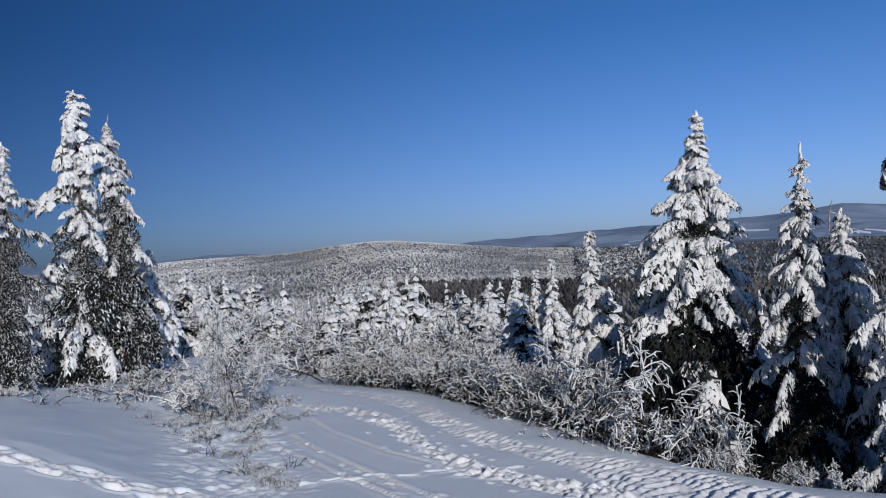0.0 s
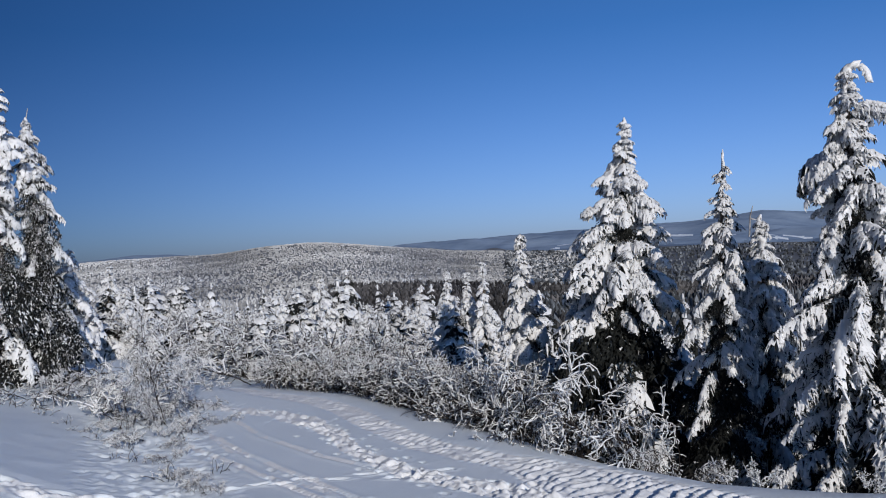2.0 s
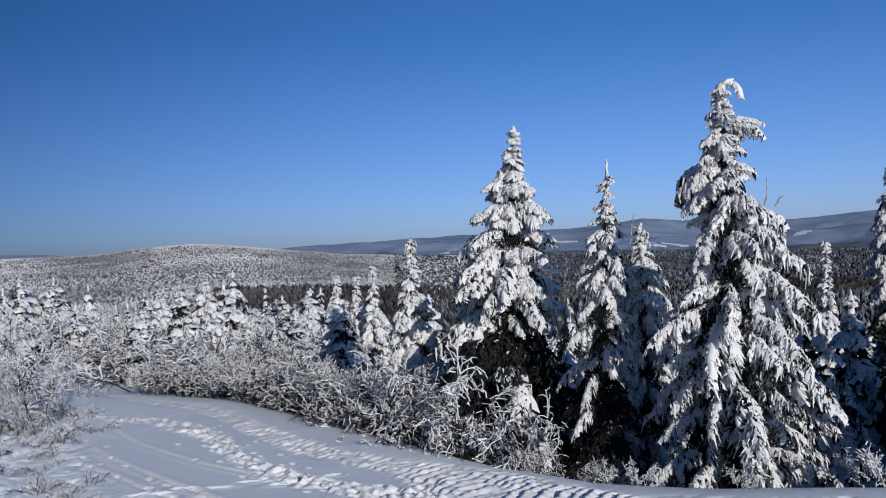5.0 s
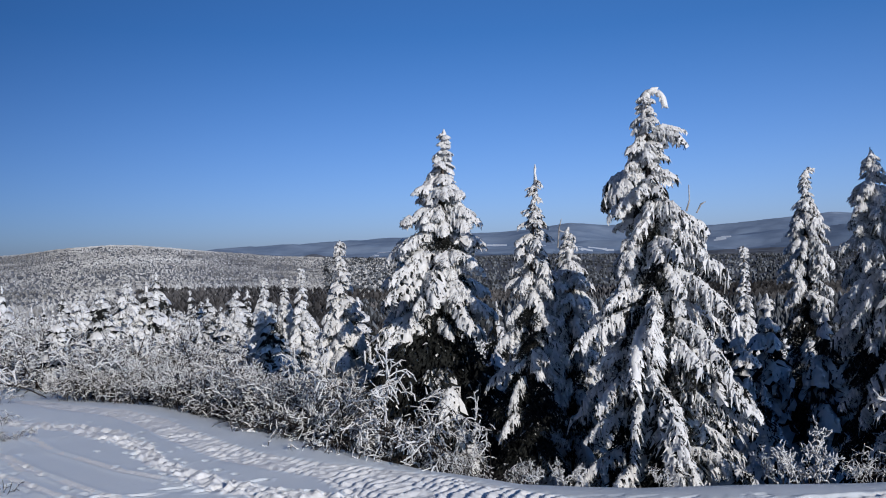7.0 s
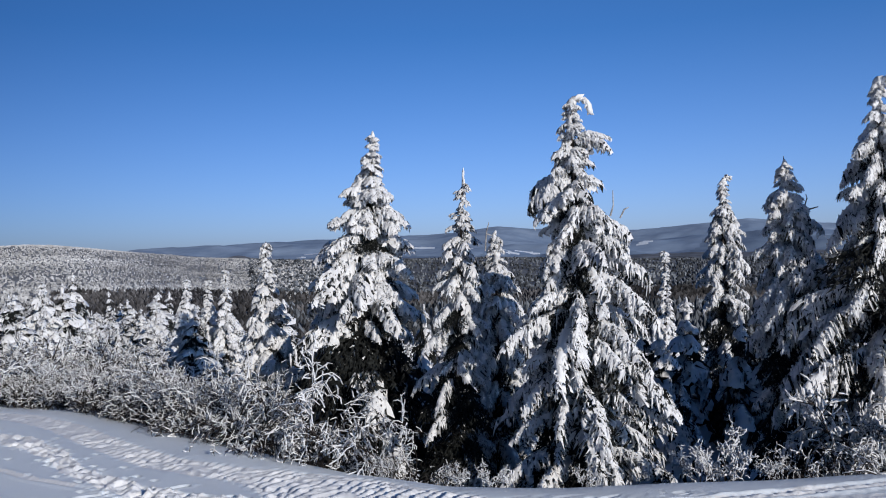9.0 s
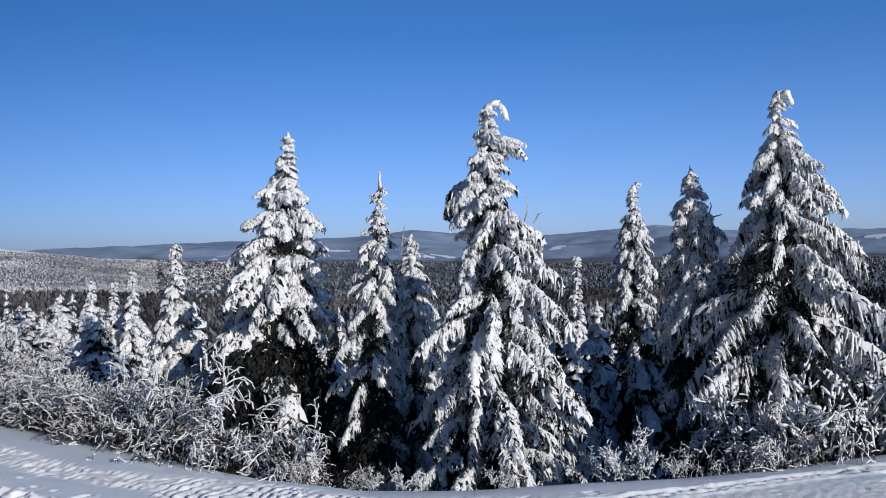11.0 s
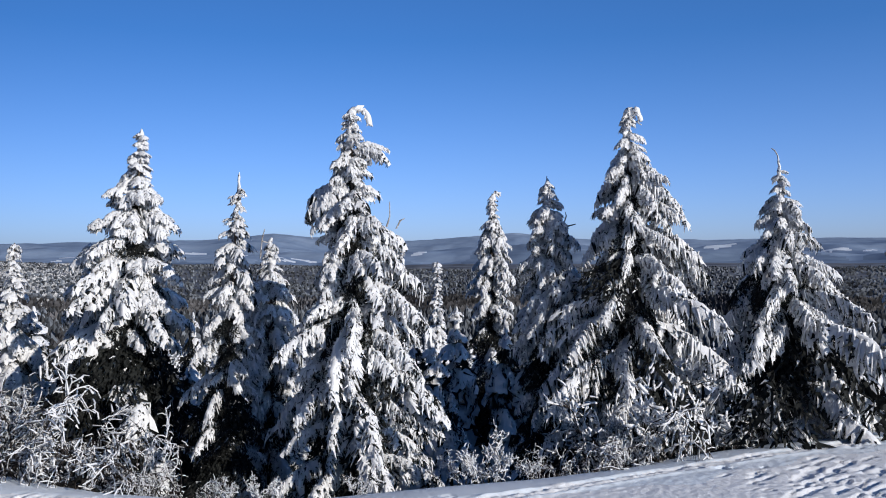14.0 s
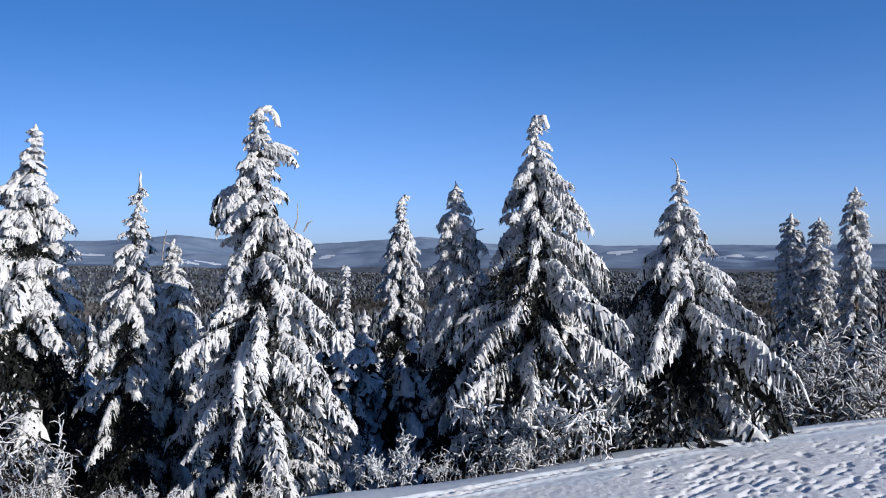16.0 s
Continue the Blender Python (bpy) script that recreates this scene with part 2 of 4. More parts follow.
SIDE_PATH = ((-4.7, 8.5), (-3.6, 7.1), (-2.9, 6.3), (-2.3, 5.9), (-1.6, 5.5))
CROSS_PATH = ((-3.4, 5.75), (-2.8, 6.05), (-2.35, 6.2), (-1.9, 6.3), (-1.5, 6.5))
EDGE_PATH = ((1.9, 5.45), (2.87, 5.6), (3.7, 5.74), (4.31, 5.82), (5.05, 5.94), (5.75, 6.03), (6.57, 6.13), (7.26, 6.19), (8.0, 6.19), (11, 6.1))
BANK_PATH = ((-6.2, 4.75), (-5.6, 4.95), (-5.05, 5.06), (-4.65, 5.16), (-4.23, 5.24), (-3.84, 5.3), (-3.2, 5.25))


def relief(x, y):
    """Footprints, tracks and wind-cut snow close to the camera."""
    rng = np.random.default_rng(4)
    z = 0.008 * fbm(x / 1.3, y / 1.3, 21, 3)

    def prints(line, step, spread, depth, wide, long):
        nonlocal z
        p, g = path_points(line, step)
        for k, (c, t) in enumerate(zip(p, g)):
            side = np.array([-t[1], t[0]])
            c = c + side * (spread * (1 if k % 2 else -1) + rng.normal(0, 0.04)) + t * rng.normal(0, 0.05)
            near = np.nonzero((abs(x - c[0]) < 0.5) & (abs(y - c[1]) < 0.5))[0]
            dx, dy = x[near] - c[0], y[near] - c[1]
            u, v = dx * t[0] + dy * t[1], dx * side[0] + dy * side[1]
            q = (u / long) ** 2 + (v / wide) ** 2
            z[near] += depth * rng.uniform(0.6, 1.2) * (-np.exp(-q ** 2) + 0.35 * np.exp(-((np.sqrt(q) - 1.5) / 0.4) ** 2))
    prints(FOOTPATH, 0.10, 0.07, 0.022, 0.026, 0.045)
    prints(FOOTPATH, 0.17, 0.17, 0.018, 0.024, 0.04)
    prints(FOOTPATH, 0.45, 0.30, 0.018, 0.024, 0.045)
    prints(SIDE_PATH, 0.24, 0.07, 0.014, 0.028, 0.06)
    prints(CROSS_PATH, 0.2, 0.04, 0.02, 0.03, 0.09)
    prints(EDGE_PATH, 0.33, 0.09, 0.008, 0.045, 0.12)
    prints(BANK_PATH, 0.2, 0.10, 0.035, 0.045, 0.09)
    prints(((-9.2, 8.2), (-8.2, 8.9), (-7.7, 9.4), (-7.1, 9.2)), 0.25, 0.06, 0.025, 0.04, 0.06)
    def nearest(line):
        p, g = path_points(line, 0.06)
        best, along = np.full(len(x), 9.0), np.zeros(len(x))
        for k, c in enumerate(p):
            d2 = np.hypot(x - c[0], y - c[1])
            closer = d2 < best
            best[closer] = d2[closer]
            along[closer] = k * 0.06
        return best, along
    worn_bright = np.zeros(len(x))
    # trodden strips: churned snow along the paths
    churn = 0.5 * vnoise(x * 11, y * 11, 51) + 0.55 * vnoise(x * 21, y * 21, 52) + 0.5 * vnoise(x * 38, y * 38, 53)
    for line, half, high in ((FOOTPATH, 0.17, 0.036), (EDGE_PATH, 0.13, 0.014), (CROSS_PATH, 0.05, 0.018), (BANK_PATH, 0.16, 0.024), (SIDE_PATH, 0.06, 0.012)):
        best, along = nearest(line)
        strip = smooth01((half * (1 + 0.4 * vnoise(x * 3, y * 3, 9)) - best) / 0.08)
        z += strip * high * churn
        worn_bright = np.maximum(worn_bright, strip)
    # thin ski grooves over the smooth snow
    for line in (((-4.0, 7.63), (-3.48, 7.07), (-2.8, 6.45), (-2.18, 5.9), (-1.5, 5.3)), ((-4.09, 7.26), (-3.3, 6.6), (-2.56, 5.95), (-1.9, 5.4)), ((-4.3, 8.6), (-3.6, 7.75), (-2.7, 6.95), (-2.0, 6.5))):
        best, along = nearest(line)
        z += 0.008 * np.exp(-((best - 0.05) / 0.022) ** 2) - 0.01 * np.exp(-(best / 0.025) ** 2)
        worn_bright = np.maximum(worn_bright, (best < 0.05) * smooth01((vnoise(x * 5, y * 5, 66) + 0.4) / 0.3))
    best, along = nearest(EDGE_PATH)
    z += 0.012 * np.exp(-((best - 0.11) / 0.03) ** 2) - 0.012 * np.exp(-((best - 0.05) / 0.03) ** 2)
    # the sled's track: a shallow trough with cross ribs
    best, along = nearest(SLED_TRACK)
    wide = 0.25 + 0.36 * smooth01((along - 6.2) / 1.6)
    band = smooth01((wide - best) / 0.14)
    across = x * 0.87 - y * 0.49            # wind ripples run slantwise away from the camera
    phase = (across / 0.095 + 0.55 * vnoise(x * 4, y * 4, 8)) % 1.0
    ribs = np.where(phase < 0.8, 1 - 2 * phase / 0.8, -1 + 2 * (phase - 0.8) / 0.2) * smooth01((vnoise(x * 6, y * 3, 14) + 0.55) / 0.4)
    z += band * (-0.012 + (0.013 + 0.008 * smooth01((x + 0.3) / 0.5)) * ribs + 0.014 * churn)
    worn_bright = np.maximum(worn_bright, band)
    # wind-cut crust on the open terrace
    lip = np.interp(x, CREST_X, CREST_Y)
    open_snow = smooth01((x - 0.3) / 1.2) * smooth01((lip - 0.25 - y) / 0.3)
    a = radians(22)
    u, v = x * math.cos(a) + y * math.sin(a), -x * math.sin(a) + y * math.cos(a)
    cut = 0.8 * vnoise(u * 4.6, v * 22, 31) + 0.6 * vnoise(u * 11, v * 36, 32) + 0.7 * vnoise(x * 0.8, y * 1.5, 34)
    z += open_snow * (-0.018 * smooth01((cut - 0.85 + 0.42 * smooth01((lip - 0.7 - y) / 0.5)) / 0.04) + 0.004 * vnoise(x * 30, y * 30, 33))
    # the broken crust takes the whitened colour too, as if catching more sun
    worn_bright = np.maximum(worn_bright, open_snow * smooth01((lip - 0.75 + 0.15 * vnoise(x * 2, y * 2, 61) - y) / 0.1))
    lumps = smooth01((edge_distance(x, y) + 0.2) / 0.8) * smooth01((-x - 2.5) / 1.5)
    z += lumps * 0.006 * np.maximum(vnoise(x * 4, y * 4, 41), 0)
    # clods and pits along the foot of the bank, where the shrubs stand
    rough = smooth01((0.9 - abs(edge_distance(x, y) - 0.1)) / 0.5) * smooth01((y - 5.2) / 0.5) * smooth01((10 - y) / 1.0) * smooth01((-x - 2.6) / 0.5)
    clods = 0.6 * vnoise(x * 5, y * 5, 43) + 0.5 * vnoise(x * 11, y * 11, 44)
    z += rough * (0.022 * smooth01((clods - 0.35) / 0.25) - 0.03 * smooth01((-clods - 0.4) / 0.3) + 0.012 * vnoise(x * 22, y * 22, 45))
    return z, worn_bright


def edge_distance(x, y):
    return np.interp(y, (0, 4, 5.5, 8.6, 12, 20), (-2.4, -2.7, -3.2, -5.4, -5.8, -7)) - x


# snowy fields on the far slopes: bearing, distance, half width in degrees, depth
field = random.Random(12)
FIELDS = [(field.uniform(-8, 58), 1900 * 1.75 ** field.random(), field.uniform(0.15, 0.75), field.uniform(0.018, 0.03)) for k in range(30)]
FIELDS += [(3.6, 2516, 0.9, 0.020), (4.3, 2750, 0.6, 0.016), (8.6, 2340, 0.7, 0.014), (9.6, 2270, 0.5, 0.014), (10.6, 2400, 0.8, 0.016), (21, 3500, 0.7, 0.02), (33, 2900, 1.0, 0.02), (38.2, 3105, 0.8, 0.016), (41.5, 2600, 0.5, 0.012), (45, 2750, 0.9, 0.014)]


def build_ground():
    rings = np.concatenate([[0.0, 1.5, 3, 4.2, 4.8], np.arange(5.0, 7.0, 0.016), np.arange(7.0, 9.0, 0.023), np.arange(9.0, 13.0, 0.045), 13.0 * 1.035 ** np.arange(0, 138), 13.0 * 1.035 ** 137 * 1.012 ** np.arange(1, 110)])
    rings = np.concatenate([rings[rings < 4900], [4950]])
    az = np.radians(np.concatenate([np.arange(-180, -52, 4.0), np.arange(-52, 62, 0.155), np.arange(62, 180, 4.0)]))
    n, k = len(az), len(rings)
    rr, aa = np.meshgrid(rings, az, indexing="ij")
    x, y = (rr * np.sin(aa)).ravel(), (rr * np.cos(aa)).ravel()
    z = land(x, y)
    turn = np.degrees(aa).ravel()
    close = (rr.ravel() < 14) & (rr.ravel() > 4.9) & (turn > -52) & (turn < 62)
    rise, worn_bright = relief(x[close], y[close])
    z[close] += rise * smooth01((14 - rr.ravel()[close]) / 2) * smooth01((rr.ravel()[close] - 4.9) / 0.2) * smooth01((56 - abs(turn[close] - 5)) / 3)
    trod_bright = np.zeros(len(x))
    trod_bright[close] = worn_bright
    i = np.arange(k - 1)[:, None] * n
    j = np.arange(n)
    j2 = (j + 1) % n
    q = np.stack([i + j, i + n + j, i + n + j2, i + j2], -1).reshape(-1, 4)
    mid = np.repeat((rings[:-1] + rings[1:]) / 2, n)
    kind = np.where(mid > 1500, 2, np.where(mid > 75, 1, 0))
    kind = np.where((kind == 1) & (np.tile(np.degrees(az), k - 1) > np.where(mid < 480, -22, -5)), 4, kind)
    kind = np.where((trod_bright[q].mean(1) > 0.5) & (mid < 13), 3, kind)
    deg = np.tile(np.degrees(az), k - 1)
    # the nearer belt gets the darker blue, with less haze in its colour
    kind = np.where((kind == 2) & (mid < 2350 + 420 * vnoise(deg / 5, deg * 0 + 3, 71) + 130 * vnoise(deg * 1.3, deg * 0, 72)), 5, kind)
    for a0, r0, half, deep in FIELDS:
        d = ((deg - a0 - np.log(mid / r0) * 9) / half) ** 2 + (np.log(mid / r0) / deep) ** 2 + 0.5 * vnoise(deg * 3, mid / 30, 5)
        kind = np.where((d < 1) & (mid > 1500), 0, kind)
    me = mesh_from("ground", np.stack([x, y, z], 1), q, kind, np.ones(len(q)), [GROUND, FLOOR_FAR, HAZY_RANGE, BRIGHT_TRODDEN, FLOOR_DARK, HAZY_SLOPES])
    tagged(new("ground", me), "snow covered hilltop falling away to wooded hills and a far range", "ground", kind="structure")


build_ground()


# ---- spruce boughs ----
def frond(seed, width, droop, thick, fringe, columns=34, rows=9, fingers=34, spray=220, leaf=0.055, start=0.08, gaps=0.25, lobes=3.5, rime=0.12, hang=0.75, fat=0.3, sides=4):
    """A bough one metre long along x: a lumpy, ragged blanket of snow that hangs over in fingers, with needles under it."""
    rng = np.random.default_rng(seed)
    so = Soup()
    sway, phase = rng.uniform(-0.14, 0.14), rng.uniform(0, 3)

    def roof(s, v):
        """A place on the fan: s along the stem, v across it from -1 to 1."""
        half = width * np.interp(s, (0, 0.12, 0.4, 0.8, 0.95, 1), (0.3, 0.55, 1.0, 0.85, 0.55, 0.3)) * (0.72 + 0.42 * np.abs(np.sin(np.pi * s * lobes + phase + 0.6 * np.sign(v))))
        return np.stack([s - 0.1 * width * v * v + 0.35 * half * np.abs(v), sway * s * s + 0.02 * np.sin(s * 7 + seed) + v * half, 0.16 * s - droop * s ** 2 - half * 0.8 * np.abs(v) ** 1.5], -1)

    main = roof(np.linspace(0, 0.95, 6), np.zeros(6))
    so.add(*tube(main - np.array([0, 0, thick * 0.5]), np.linspace(0.02, 0.006, 6), 3, cap=False), 1, False)
    # the blanket: an upper and an under side that meet along a ragged edge
    s = np.linspace(start, 1.0, columns)
    v = np.linspace(-1, 1, rows)
    ss, vv = np.meshgrid(s, v, indexing="ij")
    ss = ss + rng.uniform(-0.35, 0.35, ss.shape) * (1 - start) / columns * (np.abs(vv) < 0.95)
    p = roof(ss, vv)
    lump = 0.5 * vnoise(ss * 9 + seed, vv * 2.2 + seed, seed) + 0.4 * vnoise(ss * 20, vv * 4.5, seed + 1)
    dome = np.sqrt(np.clip(1 - vv * vv, 0, 1)) * smooth01((1.02 - ss) / 0.12) * smooth01((ss - start + 0.02) / 0.1)
    reach = rng.uniform(0.0, 1.0, (columns, 2)) ** 2 * 1.25
    reach[::2] *= 0.25
    edge = smooth01((np.abs(vv) - 0.45) / 0.55) * np.where(vv < 0, reach[:, :1], reach[:, 1:]) * fringe
    tip = smooth01((ss - 0.86) / 0.14) * rng.uniform(0.0, 1.0, rows)[None] * fringe * 0.8
    p = p + np.stack([0.35 * edge + 0.7 * tip, np.sign(vv) * 0.4 * edge, -hang * edge - 0.6 * tip], -1)
    top, low = p.copy(), p.copy()
    top[..., 2] += thick * dome * (0.65 + 0.8 * lump)
    top[..., 1] += thick * 0.5 * dome * vnoise(ss * 14, vv * 3 + 7, seed + 2)
    low[..., 2] -= thick * 0.25 * dome
    n = columns * rows
    i, j = np.meshgrid(np.arange(columns - 1), np.arange(rows - 1), indexing="ij")
    keep = (vnoise((ss * 5.5 + seed)[:-1, :-1], (vv * 1.7)[:-1, :-1], seed + 3) > -1 + 2 * gaps * (1.25 - 0.5 * ss[:-1, :-1])).ravel()
    a = (i * rows + j).ravel()[keep]
    up = np.concatenate([np.stack([a, a + rows, a + rows + 1], 1), np.stack([a, a + rows + 1, a + 1], 1)])
    so.add(np.concatenate([top.reshape(-1, 3), low.reshape(-1, 3)]), np.concatenate([up, up[:, ::-1] + n]), 0, True)
    # needles under it
    if spray:
        s1, v1 = rng.uniform(0.03, 1, spray), rng.uniform(-1.05, 1.05, spray)
        base = roof(s1, v1) - np.array([0, 0, 1]) * rng.uniform(-thick * 0.8, thick * 1.3 + 0.02, (spray, 1))
        out = np.stack([rng.normal(0.35, 0.4, spray), v1 * 0.5 + rng.normal(0, 0.35, spray), rng.uniform(-1.2, -0.1, spray)], 1)
        out *= (leaf * rng.uniform(0.6, 1.5, spray) / np.linalg.norm(out, axis=1))[:, None]
        sd = np.cross(out, rng.normal(0, 1, (spray, 3)))
        sd *= (leaf * 0.2 / (np.linalg.norm(sd, axis=1) + 1e-9))[:, None]
        so.add(np.stack([base - sd, base + sd, base + out], 1).reshape(-1, 3), np.arange(spray * 3).reshape(-1, 3), np.where(rng.uniform(0, 1, spray) < rime, 0, 1), False)
    # snow-cased twigs that hang from the edges, and a few that lie across
    for k in range(fingers):
        s0 = rng.uniform(max(0.12, start), 1.0)
        v0 = rng.choice((-1, 1)) * rng.uniform(0.35, 1.0)
        q = roof(np.array(s0), np.array(v0))
        d = np.array([rng.normal(0.35, 0.2), v0 * rng.uniform(0.1, 0.7), -hang * rng.uniform(0.7, 1.5)])
        d /= np.linalg.norm(d)
        long = fringe * rng.uniform(0.45, 1.35)
        r = thick * fat * rng.uniform(0.55, 1.3)
        pts = np.array([q - d * long * 0.3 + np.array([0, 0, r]), q + d * long * 0.35, q + d * long + np.array([0, 0, -long * 0.2])])
        so.add(*tube(pts, r * np.array([1.0, 1.15, 0.4]), sides, rng, 0.4), 1 if rng.uniform() < 0.12 else 0, True)
    return so.arrays()


def bough_arrays(seed, ridge, sprigs, sprig, droop, spread, hang, load=0.8, first=0.22, spray=200, rime=0.12):
    """A bough one metre long along x: a snowed-over stem with hanging fingers, and side sprigs that each carry their own ragged load.
    ridge: width, thickness, length and number of fingers along the stem; sprig: length, and the same four for a sprig one metre long."""
    rng = np.random.default_rng(seed)
    sway = rng.uniform(-0.14, 0.14)
    so = Soup()
    so.add(*frond(seed, ridge[0], droop, ridge[1], ridge[2], columns=38, rows=5, fingers=ridge[3], spray=spray, rime=rime, gaps=0.3, lobes=6.0, start=first * 0.6, hang=1.0, fat=0.3, sides=3))
    size = sprig[0]
    kinds = [frond(seed * 31 + k, sprig[1], 0.38, sprig[2], sprig[3], columns=7, rows=5, fingers=sprig[4], spray=22, leaf=0.2, rime=rime, gaps=0.14, lobes=1.6, start=0.02, hang=1.0, fat=0.34, sides=3) for k in range(4)]
    for k in range(sprigs):
        s = first + (0.95 - first) * (k + rng.uniform(0, 0.9)) / sprigs
        side = (-1, 1, -1, 1, 0)[k % 5] if k < sprigs - 2 else 0
        turn = radians(side * spread * rng.uniform(0.6, 1.25) * (1.1 - 0.4 * s) + rng.normal(0, 9))
        down = radians(rng.uniform(0.4, 1.3) * (hang if side else hang * 0.35) + 50 * droop * s)
        long = size * rng.uniform(0.6, 1.25) * np.interp(s, (0.1, 0.45, 0.8, 1.0), (0.8, 1.2, 0.9, 0.7))
        v, f, m, sm = kinds[rng.integers(0, 4)]
        if rng.uniform() > load:
            f, sm, m = f[m == 1], sm[m == 1], m[m == 1]
        x, y, z = v[:, 0] * long, v[:, 1] * long * rng.uniform(0.85, 1.25), v[:, 2] * long
        roll = radians(side * rng.uniform(5, 35))
        y, z = y * math.cos(roll) + z * math.sin(roll), -y * math.sin(roll) + z * math.cos(roll)
        x, z = x * math.cos(down) + z * math.sin(down), -x * math.sin(down) + z * math.cos(down)
        x, y = x * math.cos(turn) - y * math.sin(turn), x * math.sin(turn) + y * math.cos(turn)
        at = np.array([s, sway * s * s + 0.02 * math.sin(s * 7 + seed), 0.16 * s - droop * s * s + rng.uniform(-0.3, 0.5) * sprig[2] * size])
        so.add(np.stack([x, y, z], 1) + at, f, m, sm)
    return so.arrays()


def meshes(arrays):
    return [mesh_from("bough", *a, [SNOW, NEEDLE]) for a in arrays]


def kit(count, seed, *rest, **more):
    return meshes([bough_arrays(seed + k, *rest, **more) for k in range(count)])


def boughs(seed, ridge, sprigs, sprig, droop, spread, hang, load=0.8, first=0.22, spray=200, rime=0.12):
    """Very long boughs with more and finer sprigs, then long ones."""
    fine = (sprig[0] * 0.78, *sprig[1:4], max(4, sprig[4] - 3))
    return (kit(6, seed + 500, (ridge[0] * 0.7, ridge[1] * 0.7, ridge[2] * 0.75, ridge[3] + 14), int(sprigs * 1.7), fine, droop, spread * 1.15, hang * 0.9, load - 0.06, first, spray + 120, rime), kit(6, seed, ridge, sprigs, sprig, droop, spread, hang, load, first, spray, rime))


def stubs(count, seed, *rest, **more):
    return meshes([frond(seed + k, *rest, **more) for k in range(count)])


BARE = stubs(3, 50, 0.34, 0.45, 0.02, 0.05, columns=3, rows=3, fingers=0, spray=420, leaf=0.085, gaps=1.0, rime=0.03)
RIMED = stubs(4, 54, 0.36, 0.45, 0.02, 0.05, columns=3, rows=3, fingers=8, spray=900, leaf=0.05, gaps=1.0, rime=0.2)
# for each habit: very long, long and middling boughs, stubs close to the tip
PADS = (*boughs(10, (0.13, 0.06, 0.10, 24), 15, (0.27, 0.34, 0.16, 0.24, 7), 0.42, 48, 36, 0.58), kit(4, 16, (0.20, 0.09, 0.13, 14), 8, (0.34, 0.36, 0.17, 0.24, 6), 0.40, 45, 25, 0.85),
        stubs(4, 20, 0.36, 0.42, 0.13, 0.14, columns=16, rows=7, fingers=14, spray=110, leaf=0.09, gaps=0.12))
PLUME = (*boughs(30, (0.09, 0.045, 0.13, 36), 18, (0.23, 0.15, 0.13, 0.28, 16), 0.42, 55, 45, 0.57, rime=0.24), kit(4, 36, (0.15, 0.075, 0.15, 22), 10, (0.32, 0.24, 0.13, 0.36, 9), 0.40, 50, 38, 0.85),
         stubs(4, 40, 0.30, 0.40, 0.11, 0.2, columns=16, rows=7, fingers=26, spray=110, leaf=0.09, gaps=0.2))
COMB = (*boughs(60, (0.08, 0.045, 0.15, 64), 14, (0.22, 0.13, 0.12, 0.28, 16), 0.44, 52, 58, 0.78), kit(4, 66, (0.13, 0.07, 0.19, 34), 8, (0.3, 0.2, 0.12, 0.42, 9), 0.44, 48, 48, 0.85),
        stubs(4, 70, 0.26, 0.45, 0.10, 0.22, columns=18, rows=7, fingers=30, spray=110, leaf=0.09, gaps=0.2))
HANGING = (*boughs(80, (0.10, 0.05, 0.15, 32), 15, (0.23, 0.22, 0.14, 0.28, 10), 0.58, 45, 58, 0.52, 0.36), kit(4, 86, (0.15, 0.075, 0.16, 20), 9, (0.32, 0.26, 0.14, 0.34, 8), 0.50, 45, 48, 0.72, 0.3),
           stubs(4, 90, 0.32, 0.5, 0.11, 0.2, columns=16, rows=7, fingers=24, spray=130, leaf=0.09, gaps=0.28))
RIME = (*boughs(100, (0.07, 0.03, 0.10, 40), 20, (0.20, 0.20, 0.10, 0.35, 10), 0.40, 60, 45, 0.42, spray=420), kit(4, 106, (0.13, 0.05, 0.13, 26), 12, (0.28, 0.22, 0.11, 0.34, 9), 0.42, 60, 40, 0.5, spray=320),
        stubs(4, 110, 0.34, 0.42, 0.08, 0.17, columns=14, rows=7, fingers=40, spray=200, leaf=0.08, gaps=0.4, rime=0.2))
YOUNG = (kit(4, 120, (0.2, 0.1, 0.15, 8), 7, (0.4, 0.3, 0.17, 0.25, 3), 0.42, 50, 34, 0.78, spray=70),) * 3 + (stubs(3, 130, 0.36, 0.42, 0.14, 0.2, columns=8, rows=5, fingers=8, spray=50, leaf=0.12, gaps=0.2, lobes=1.5),)


def axis_frame(base, top):
    base, top = Vector(base), Vector(top)
    return base, top, (top - base).length


